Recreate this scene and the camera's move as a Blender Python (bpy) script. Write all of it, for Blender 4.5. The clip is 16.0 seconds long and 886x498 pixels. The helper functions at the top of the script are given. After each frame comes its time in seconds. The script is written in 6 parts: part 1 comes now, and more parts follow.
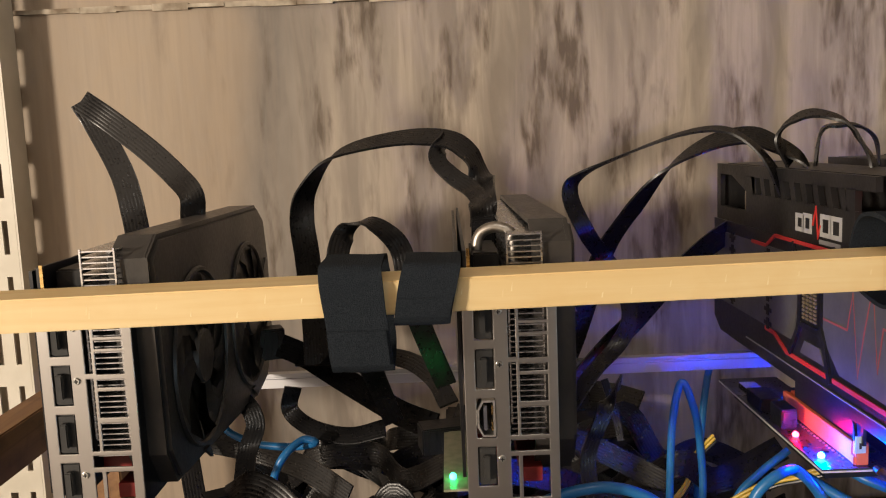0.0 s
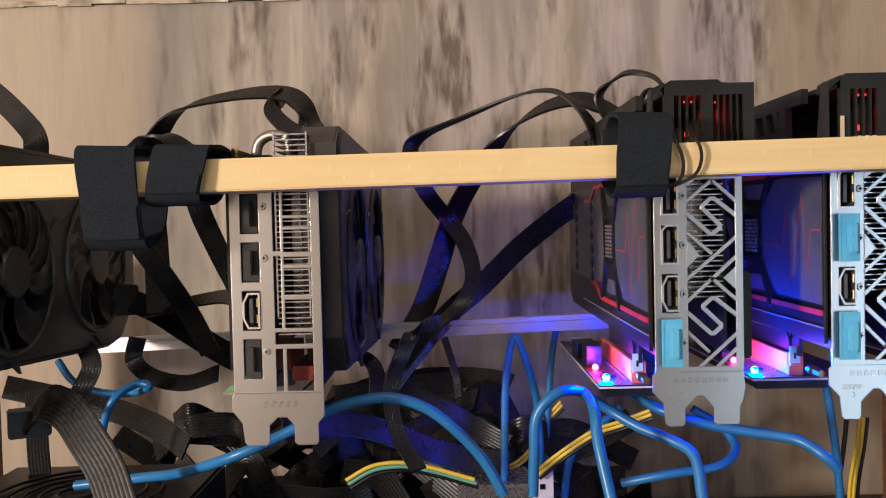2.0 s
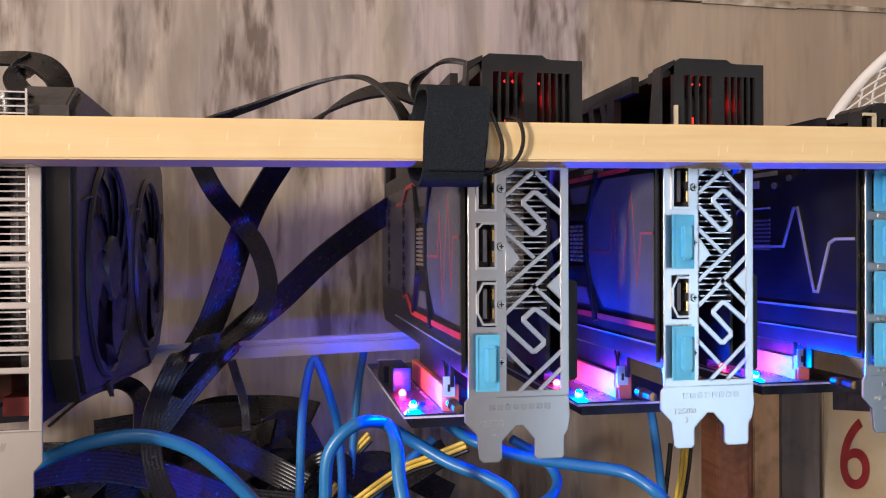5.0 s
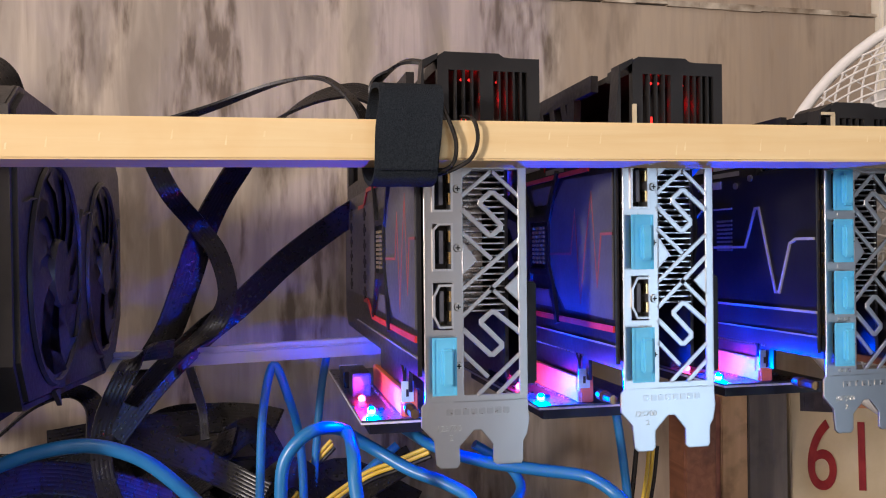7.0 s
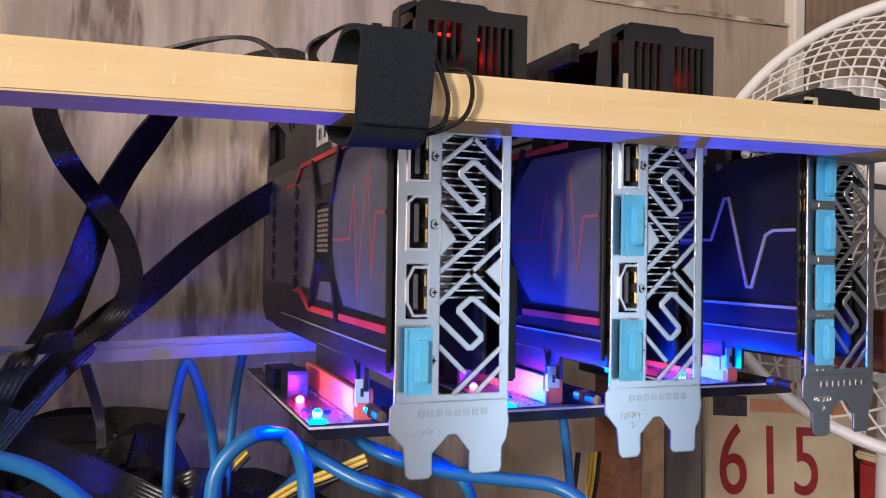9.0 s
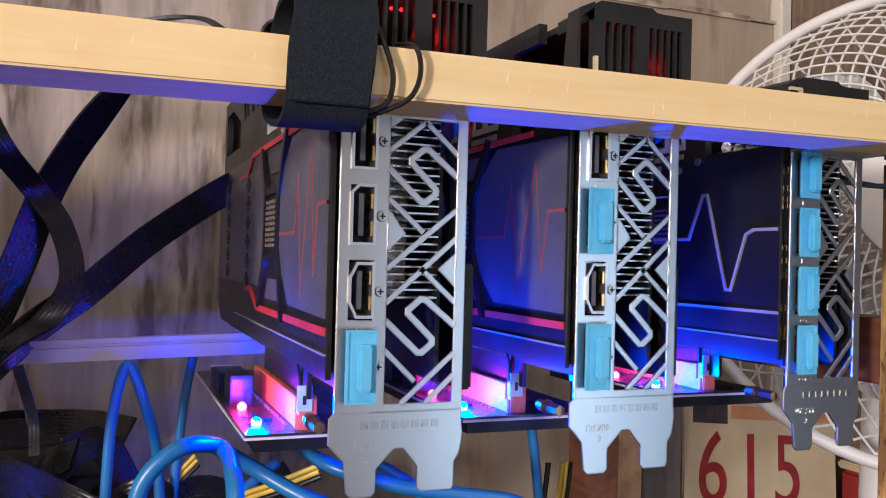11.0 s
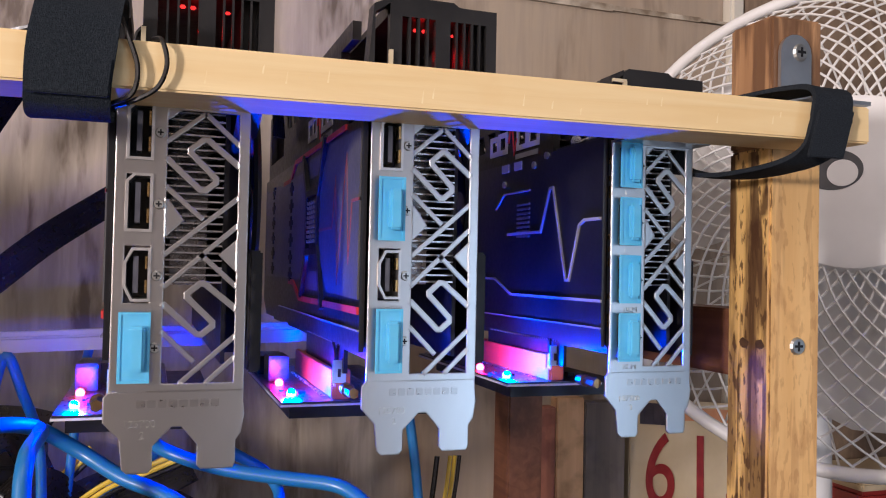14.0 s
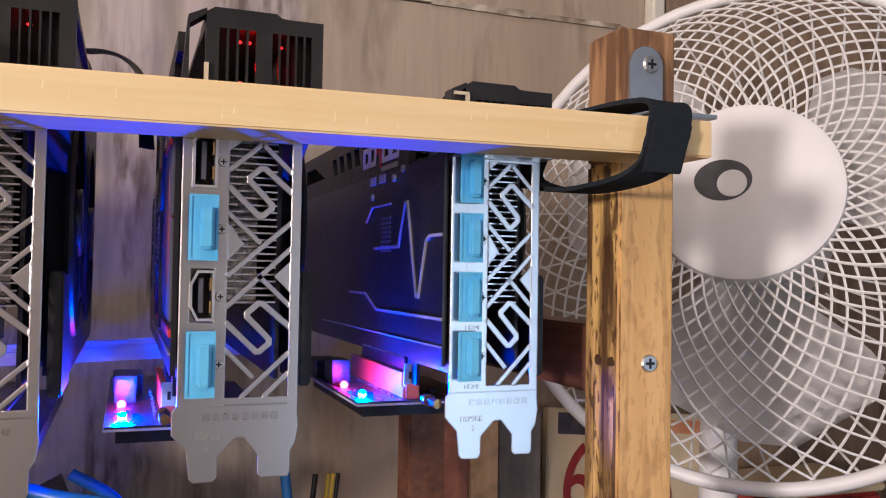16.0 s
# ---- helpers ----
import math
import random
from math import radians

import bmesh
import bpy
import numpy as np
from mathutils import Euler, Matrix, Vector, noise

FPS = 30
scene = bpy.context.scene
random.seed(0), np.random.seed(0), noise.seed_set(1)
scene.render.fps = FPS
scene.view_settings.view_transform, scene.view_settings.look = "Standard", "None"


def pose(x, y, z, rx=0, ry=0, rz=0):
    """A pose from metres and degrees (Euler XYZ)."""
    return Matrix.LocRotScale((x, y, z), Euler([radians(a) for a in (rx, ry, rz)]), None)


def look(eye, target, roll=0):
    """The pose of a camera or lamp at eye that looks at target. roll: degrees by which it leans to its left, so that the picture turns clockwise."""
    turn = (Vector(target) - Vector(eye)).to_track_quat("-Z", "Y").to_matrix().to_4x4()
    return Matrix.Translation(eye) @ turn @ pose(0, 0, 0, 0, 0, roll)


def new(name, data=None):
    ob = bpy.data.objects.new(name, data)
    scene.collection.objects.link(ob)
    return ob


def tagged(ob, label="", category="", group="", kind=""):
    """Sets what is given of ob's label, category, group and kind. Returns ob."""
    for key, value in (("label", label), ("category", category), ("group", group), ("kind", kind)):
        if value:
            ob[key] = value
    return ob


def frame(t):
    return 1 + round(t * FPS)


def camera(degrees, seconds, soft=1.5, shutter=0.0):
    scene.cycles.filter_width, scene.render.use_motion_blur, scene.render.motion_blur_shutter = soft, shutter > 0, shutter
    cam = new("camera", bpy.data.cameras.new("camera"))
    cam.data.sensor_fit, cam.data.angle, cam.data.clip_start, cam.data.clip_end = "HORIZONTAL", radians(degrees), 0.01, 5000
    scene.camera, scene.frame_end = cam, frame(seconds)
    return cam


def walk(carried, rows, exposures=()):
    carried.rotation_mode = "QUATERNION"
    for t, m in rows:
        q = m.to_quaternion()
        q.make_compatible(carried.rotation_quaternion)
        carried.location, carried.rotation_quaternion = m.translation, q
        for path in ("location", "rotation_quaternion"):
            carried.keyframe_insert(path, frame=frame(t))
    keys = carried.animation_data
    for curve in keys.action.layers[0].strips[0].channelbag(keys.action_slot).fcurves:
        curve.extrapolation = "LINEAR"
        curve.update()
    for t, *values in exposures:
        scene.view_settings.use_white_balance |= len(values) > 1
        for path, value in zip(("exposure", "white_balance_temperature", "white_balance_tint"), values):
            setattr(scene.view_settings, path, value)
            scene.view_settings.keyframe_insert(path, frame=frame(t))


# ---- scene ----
cam = camera(55.3, 16.0, soft=1.1)
METRES, EYE, TILT, LEAN, TURN = 0.52, 1.1, 0.0, 0.0, 0.5
ROWS = [
    (0.0, 0.0, 0.0, 0.0, -0.3, -7.35, 2.32),
    (0.5, 0.0355, -0.0273, -0.0449, 0.54, -6.47, 2.02),
    (1.0, 0.0685, -0.0604, -0.096, 1.12, -5.04, 1.72),
    (1.5, 0.1311, -0.0612, -0.1385, 1.16, -3.41, 1.53),
    (2.0, 0.2117, -0.0514, -0.1688, 0.12, -1.79, 1.33),
    (2.5, 0.2409, -0.0146, -0.1902, -2.23, -0.84, 0.99),
    (3.0, 0.2553, 0.0154, -0.1966, -5.01, -0.41, 0.53),
    (3.5, 0.2535, 0.0334, -0.1959, -7.55, -0.2, 0.18),
    (4.0, 0.2513, 0.0564, -0.1938, -9.47, -0.23, -0.03),
    (6.5, 0.2705, 0.1001, -0.1941, -12.31, 0.02, 0.58),
    (7.0, 0.2734, 0.0979, -0.1973, -12.97, 0.21, 0.55),
    (7.5, 0.2584, 0.109, -0.2022, -14.94, 0.42, 0.27),
    (8.0, 0.2326, 0.1392, -0.2084, -17.67, 0.53, -0.05),
    (10.5, 0.2315, 0.2439, -0.2202, -22.78, 0.77, -1.55),
    (11.0, 0.2722, 0.2392, -0.2194, -22.18, 0.77, -1.52),
    (11.5, 0.3046, 0.2252, -0.2187, -21.76, 0.72, -1.48),
    (12.0, 0.3289, 0.2087, -0.2257, -21.21, 0.71, -1.43),
    (12.5, 0.3437, 0.195, -0.2242, -20.84, 0.93, -1.52),
    (13.0, 0.356, 0.1836, -0.2251, -20.56, 1.47, -1.48),
    (13.5, 0.3794, 0.1723, -0.2273, -19.81, 1.53, -1.33),
    (14.0, 0.4198, 0.164, -0.2323, -19.49, 1.51, -1.21),
    (14.5, 0.4635, 0.1566, -0.232, -19.94, 1.67, -1.1),
    (15.0, 0.4969, 0.1546, -0.2239, -20.35, 1.4, -1.11),
    (15.5, 0.5156, 0.156, -0.2232, -20.88, 1.49, -1.0),
    (16.0, 0.5255, 0.1439, -0.2188, -21.01, 1.72, -0.96),
]
walk(cam, [(t, pose(0, 0, EYE, TILT, LEAN, TURN) @ pose(METRES * x, METRES * y, METRES * z, 90 + pitch, roll, yaw)) for t, x, y, z, yaw, pitch, roll in ROWS],
     exposures=[(0.0, -0.05, 6300, 11), (1.0, 0.02, 6200, 12), (2.0, 0.15, 5950, 15), (3.5, 0.32, 5750, 17), (6.5, 0.28, 5650, 18), (10.5, 0.25, 5520, 19), (14.5, 0.29, 5480, 21), (16.0, 0.26, 5580, 22)])

# ---------------------------------------------------------------- light
world = bpy.data.worlds.new("world")
scene.world = world
world.use_nodes = True
world.node_tree.nodes["Background"].inputs[0].default_value = (0.9, 0.85, 0.8, 1)
world.node_tree.nodes["Background"].inputs[1].default_value = 0.02


def lamp(name, kind, m, energy, color, size=0.1, size_y=None):
    data = bpy.data.lights.new(name, kind)
    data.energy, data.color = energy, color
    if kind == "AREA":
        data.size = size
        if size_y:
            data.shape, data.size_y = "RECTANGLE", size_y
    else:
        data.shadow_soft_size = size
    ob = new(name, data)
    ob.matrix_world = m
    return ob


# added warm overhead fill, a warm lamp to one side, added cool panel behind
lamp("overhead_fill_light", "POINT", Matrix.Translation((0.05, -0.5, 2.12)), 7.5, (1.0, 0.90, 0.76), 0.12)
lamp("side_lamp_light", "POINT", Matrix.Translation((-1.5, -0.95, 1.19)), 150, (1.0, 0.84, 0.65), 0.11)
# cool panel hung in mid-room, added so the brackets mirror a bright source
lamp("cool_panel_light", "AREA", look((1.02, -1.0, 0.78), (0.36, 0.376, 0.97)), 2.35, (0.66, 0.88, 1.0), 0.30, 0.85)


# ---------------------------------------------------------------- materials
def mat(name, c1, c2=None, scale=30.0, rough=0.5, metal=0.0, bump=0.0, stretch=(1, 1, 1), fine=400.0, rvar=0.12, emit=None, strength=0.0, spread=(0.35, 0.65)):
    m = bpy.data.materials.new(name)
    m.use_nodes = True
    nt = m.node_tree
    b = nt.nodes["Principled BSDF"]
    b.inputs["Roughness"].default_value, b.inputs["Metallic"].default_value = rough, metal
    b.inputs["Base Color"].default_value = (*c1, 1)
    if c2:
        co = nt.nodes.new("ShaderNodeTexCoord")
        mp = nt.nodes.new("ShaderNodeMapping")
        mp.inputs["Scale"].default_value = stretch
        nt.links.new(co.outputs["Object"], mp.inputs[0])
        n = nt.nodes.new("ShaderNodeTexNoise")
        n.inputs["Scale"].default_value, n.inputs["Detail"].default_value = scale, 6
        nt.links.new(mp.outputs[0], n.inputs["Vector"])
        r = nt.nodes.new("ShaderNodeValToRGB")
        r.color_ramp.elements[0].color, r.color_ramp.elements[1].color = (*c1, 1), (*c2, 1)
        r.color_ramp.elements[0].position, r.color_ramp.elements[1].position = spread
        nt.links.new(n.outputs["Fac"], r.inputs[0])
        nt.links.new(r.outputs[0], b.inputs["Base Color"])
        f = nt.nodes.new("ShaderNodeTexNoise")
        f.inputs["Scale"].default_value, f.inputs["Detail"].default_value = fine, 3
        nt.links.new(mp.outputs[0], f.inputs["Vector"])
        mr = nt.nodes.new("ShaderNodeMapRange")
        mr.inputs[3].default_value, mr.inputs[4].default_value = max(0.02, rough - rvar), min(1, rough + rvar)
        nt.links.new(f.outputs["Fac"], mr.inputs[0])
        nt.links.new(mr.outputs[0], b.inputs["Roughness"])
        if bump:
            bp = nt.nodes.new("ShaderNodeBump")
            bp.inputs["Strength"].default_value, bp.inputs["Distance"].default_value = bump, 0.001
            nt.links.new(f.outputs["Fac"], bp.inputs["Height"])
            nt.links.new(bp.outputs[0], b.inputs["Normal"])
    if emit:
        b.inputs["Emission Color"].default_value, b.inputs["Emission Strength"].default_value = (*emit, 1), strength
    return m


BRACKET = mat("bracket_steel", (0.60, 0.585, 0.57), (0.66, 0.645, 0.63), 25, 0.31, 1.0, 0.0, (1, 1, 0.6), 120, 0.012)
STAMP = mat("stamped_steel", (0.50, 0.485, 0.47), (0.56, 0.545, 0.53), 25, 0.3, 1.0)
# rounded stamped edges that catch the light
edge_round = BRACKET.node_tree.nodes.new("ShaderNodeBevel")
edge_round.samples = 4
edge_round.inputs["Radius"].default_value = 0.0007
BRACKET.node_tree.links.new(edge_round.outputs[0], BRACKET.node_tree.nodes["Principled BSDF"].inputs["Normal"])
CHROME = mat("chrome", (0.75, 0.74, 0.72), (0.85, 0.84, 0.82), 80, 0.15, 1.0)
RIM = mat("socket_rim_steel", (0.72, 0.70, 0.68), (0.80, 0.78, 0.76), 80, 0.38, 1.0)
TONGUE = mat("socket_tongue", (0.06, 0.06, 0.075), (0.10, 0.10, 0.12), 120, 0.4)
GOLD = mat("gold_plate", (0.85, 0.6, 0.25), (0.7, 0.48, 0.2), 120, 0.25, 1.0)
FIN = mat("fin_aluminium", (0.72, 0.72, 0.74), (0.6, 0.6, 0.62), 90, 0.28, 1.0)
PIPE = mat("dull_nickel_pipe", (0.24, 0.22, 0.20), (0.46, 0.43, 0.39), 90, 0.40, 1.0)
DARK_BRASS = mat("dark_brass", (0.22, 0.14, 0.06), (0.34, 0.22, 0.10), 150, 0.35, 1.0)
ALU = mat("aluminium_bar", (0.58, 0.58, 0.60), (0.66, 0.66, 0.68), 40, 0.46, 1.0, 0.0, (0.1, 1, 1), 200, 0.04)
BLACK = mat("black_plastic", (0.007, 0.007, 0.008), (0.014, 0.014, 0.016), 60, 0.38, 0, 0.08)
SHROUD = mat("shroud_plastic", (0.014, 0.0135, 0.014), (0.026, 0.025, 0.025), 25, 0.42, 0, 0.12)
DUSTY = mat("dusty_shroud", (0.028, 0.027, 0.027), (0.075, 0.068, 0.062), 22, 0.38, 0, 0.12)
PCB = mat("black_circuit_board", (0.008, 0.009, 0.012), (0.018, 0.02, 0.026), 200, 0.35)
PCB_WHITE = mat("riser_board", (0.015, 0.016, 0.024), (0.03, 0.03, 0.04), 200, 0.3)
EDGE = mat("board_edge", (0.62, 0.62, 0.60), (0.74, 0.74, 0.71), 200, 0.5)
PCB_GREEN = mat("pale_green_board", (0.25, 0.27, 0.17), (0.40, 0.38, 0.26), 200, 0.4)
RED_PCB = mat("red_part", (0.19, 0.018, 0.018), (0.30, 0.03, 0.025), 90, 0.4)
BACKPLATE = mat("backplate_black", (0.012, 0.012, 0.014), (0.022, 0.022, 0.026), 40, 0.35, 0.3)
GREY = mat("backplate_grey", (0.105, 0.105, 0.11), (0.14, 0.14, 0.145), 50, 0.42, 0.2, 0.05)
RED = mat("red_print", (0.55, 0.03, 0.025), (0.65, 0.05, 0.04), 90, 0.45)
WHITE_PRINT = mat("white_print", (0.25, 0.25, 0.26), (0.32, 0.32, 0.33), 90, 0.5)
SIDE_PRINT = mat("bright_white_print", (0.42, 0.42, 0.42), (0.50, 0.50, 0.49), 90, 0.5)
SLOT = mat("slot_plastic", (0.80, 0.17, 0.075), (0.88, 0.21, 0.095), 60, 0.4)
CAP = mat("blue_cap_rubber", (0.10, 0.48, 0.78), (0.17, 0.58, 0.86), 60, 0.45, 0, 0.05)
CAP.node_tree.nodes["Principled BSDF"].inputs["Subsurface Weight"].default_value = 0.25
CAP.node_tree.nodes["Principled BSDF"].inputs["Subsurface Radius"].default_value = (0.002, 0.003, 0.004)
DUSTCAP = mat("black_rubber", (0.02, 0.02, 0.02), (0.035, 0.034, 0.032), 60, 0.6)
CABLE = mat("cable_black", (0.006, 0.006, 0.007), (0.011, 0.0105, 0.011), 60, 0.30)
PALE_BRASS = mat("pale_brass", (0.66, 0.56, 0.36), (0.74, 0.64, 0.44), 200, 0.4, 0.2)
SMALL_PART = mat("soldered_part", (0.10, 0.085, 0.05), (0.42, 0.34, 0.2), 900, 0.35, 0.4)
DULL_RED = mat("faded_red_print", (0.30, 0.10, 0.10), (0.36, 0.07, 0.07), 70, 0.45)
BLUE = mat("cable_blue", (0.015, 0.14, 0.38), (0.03, 0.19, 0.46), 40, 0.33)
YELLOW = mat("cable_yellow", (0.75, 0.50, 0.03), (0.82, 0.58, 0.06), 60, 0.4)
FELT = mat("hook_and_loop", (0.017, 0.021, 0.027), (0.032, 0.039, 0.048), 1700, 0.95, 0, 0.9, fine=2600)
SCREW = mat("zinc_screw", (0.55, 0.55, 0.52), (0.7, 0.7, 0.66), 300, 0.35, 1.0)
for m, level in ((CABLE, 0.42), (FELT, 0.08), (SHROUD, 0.3), (DUSTY, 0.42), (BLACK, 0.3)):
    m.node_tree.nodes["Principled BSDF"].inputs["Specular IOR Level"].default_value = level
# near-black for socket backs and for recess shade painted on as marks
DARK = mat("dark_recess", (0.004, 0.004, 0.005), (0.008, 0.008, 0.009), 60, 0.6)
LABEL = mat("paper_label", (0.45, 0.68, 0.80), (0.55, 0.76, 0.86), 200, 0.6)
FAN_WHITE = mat("fan_white_plastic", (0.74, 0.73, 0.71), (0.80, 0.79, 0.77), 30, 0.4)
WIRE_WHITE = mat("fan_white_wire", (0.70, 0.69, 0.66), (0.80, 0.79, 0.77), 60, 0.35)
CREAM = mat("cream_steel", (0.62, 0.58, 0.48), (0.72, 0.68, 0.58), 25, 0.45)
LED_BLUE = mat("led_blue", (0.5, 0.7, 1.0), emit=(0.12, 0.55, 1.0), strength=11)
LED_RED = mat("led_red", (1.0, 0.3, 0.3), emit=(1.0, 0.08, 0.12), strength=9)
LED_GREEN = mat("led_green", (0.3, 1.0, 0.5), emit=(0.05, 1.0, 0.3), strength=9)
GLOW_RED = mat("glow_red", (1.0, 0.2, 0.1), emit=(1.0, 0.03, 0.02), strength=1.1)


def wood(name, c1, c2, c3, along="x", dirt=0.0):
    m = bpy.data.materials.new(name)
    m.use_nodes = True
    nt = m.node_tree
    b = nt.nodes["Principled BSDF"]
    co = nt.nodes.new("ShaderNodeTexCoord")
    mp = nt.nodes.new("ShaderNodeMapping")
    mp.inputs["Scale"].default_value = (0.06, 1, 1) if along == "x" else (1, 1, 0.06) if along == "z" else (1, 0.06, 1)
    nt.links.new(co.outputs["Object"], mp.inputs[0])
    n = nt.nodes.new("ShaderNodeTexNoise")
    n.inputs["Scale"].default_value, n.inputs["Detail"].default_value, n.inputs["Distortion"].default_value = 170, 8, 0.6
    nt.links.new(mp.outputs[0], n.inputs["Vector"])
    r = nt.nodes.new("ShaderNodeValToRGB")
    r.color_ramp.elements[0].color, r.color_ramp.elements[1].color = (*c1, 1), (*c2, 1)
    r.color_ramp.elements[0].position, r.color_ramp.elements[1].position = 0.3, 0.7
    nt.links.new(n.outputs["Fac"], r.inputs[0])
    n2 = nt.nodes.new("ShaderNodeTexNoise")
    n2.inputs["Scale"].default_value, n2.inputs["Detail"].default_value = (38, 7) if dirt < 0.6 else (130, 10)
    mp2 = nt.nodes.new("ShaderNodeMapping")
    mp2.inputs["Scale"].default_value = (1, 1, 0.13) if dirt > 0.6 else (1, 1, 1)
    nt.links.new(co.outputs["Object"], mp2.inputs[0])
    nt.links.new(mp2.outputs[0], n2.inputs["Vector"])
    r2 = nt.nodes.new("ShaderNodeValToRGB")
    r2.color_ramp.elements[0].position, r2.color_ramp.elements[1].position = 0.56 - dirt * 0.15, 0.72 - dirt * 0.19
    nt.links.new(n2.outputs["Fac"], r2.inputs[0])
    mx = nt.nodes.new("ShaderNodeMix")
    mx.data_type = "RGBA"
    ml = nt.nodes.new("ShaderNodeMath")
    ml.operation = "MULTIPLY"
    ml.inputs[1].default_value = 0.25 + dirt * 0.7
    nt.links.new(r2.outputs[0], ml.inputs[0])
    nt.links.new(ml.outputs[0], mx.inputs["Factor"])
    nt.links.new(r.outputs[0], mx.inputs["A"])
    mx.inputs["B"].default_value = (*c3, 1)
    nt.links.new(mx.outputs["Result"], b.inputs["Base Color"])
    b.inputs["Roughness"].default_value = 0.55
    bp = nt.nodes.new("ShaderNodeBump")
    bp.inputs["Strength"].default_value, bp.inputs["Distance"].default_value = 0.25 + dirt * 0.5, 0.001
    nt.links.new(n.outputs["Fac"], bp.inputs["Height"])
    nt.links.new(bp.outputs[0], b.inputs["Normal"])
    return m


PINE = wood("planed_pine", (0.80, 0.58, 0.27), (0.87, 0.68, 0.36), (0.74, 0.47, 0.17), "x")
OLD_PINE = wood("weathered_pine", (0.66, 0.40, 0.12), (0.80, 0.53, 0.19), (0.09, 0.04, 0.015), "z", 0.72)


def stained(m, colour, amount):
    """Speckled dark stains and upright streaks over a wood material."""
    nt = m.node_tree
    b = nt.nodes["Principled BSDF"]
    under = b.inputs["Base Color"].links[0].from_socket
    co = nt.nodes.new("ShaderNodeTexCoord")
    for scale, stretch, lo, hi in ((420, (1, 1, 0.30), 0.56, 0.62), (150, (1, 1, 0.07), 0.55, 0.60), (60, (1, 1, 0.5), 0.60, 0.66)):
        mp = nt.nodes.new("ShaderNodeMapping")
        mp.inputs["Scale"].default_value = stretch
        nt.links.new(co.outputs["Object"], mp.inputs[0])
        n = nt.nodes.new("ShaderNodeTexNoise")
        n.inputs["Scale"].default_value, n.inputs["Detail"].default_value = scale, 6
        nt.links.new(mp.outputs[0], n.inputs["Vector"])
        r = nt.nodes.new("ShaderNodeMapRange")
        r.inputs[1].default_value, r.inputs[2].default_value, r.inputs[4].default_value = lo, hi, amount
        nt.links.new(n.outputs["Fac"], r.inputs[0])
        mx = nt.nodes.new("ShaderNodeMix")
        mx.data_type = "RGBA"
        nt.links.new(r.outputs[0], mx.inputs["Factor"])
        nt.links.new(under, mx.inputs["A"])
        mx.inputs["B"].default_value = (*colour, 1)
        under = mx.outputs["Result"]
    nt.links.new(under, b.inputs["Base Color"])


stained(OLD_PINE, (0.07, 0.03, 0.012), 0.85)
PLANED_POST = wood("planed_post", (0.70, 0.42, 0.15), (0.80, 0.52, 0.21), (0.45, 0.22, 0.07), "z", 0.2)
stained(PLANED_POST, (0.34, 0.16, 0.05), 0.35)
STAINED = wood("stained_wood", (0.16, 0.06, 0.03), (0.24, 0.10, 0.05), (0.05, 0.02, 0.01), "y", 0.4)
BROWN = wood("brown_wood", (0.22, 0.11, 0.045), (0.32, 0.17, 0.07), (0.09, 0.045, 0.02), "y", 0.3)
TABLE = wood("dark_table", (0.035, 0.022, 0.015), (0.06, 0.04, 0.028), (0.02, 0.012, 0.01), "x", 0.3)
PLANK_RED = wood("red_plank", (0.34, 0.12, 0.07), (0.44, 0.17, 0.10), (0.12, 0.035, 0.025), "z", 0.5)
PLANK_TAN = wood("tan_plank", (0.70, 0.43, 0.22), (0.80, 0.52, 0.28), (0.25, 0.12, 0.05), "z", 0.3)
PLANK_GREY = wood("grey_plank", (0.14, 0.12, 0.11), (0.20, 0.17, 0.15), (0.06, 0.05, 0.05), "z", 0.3)


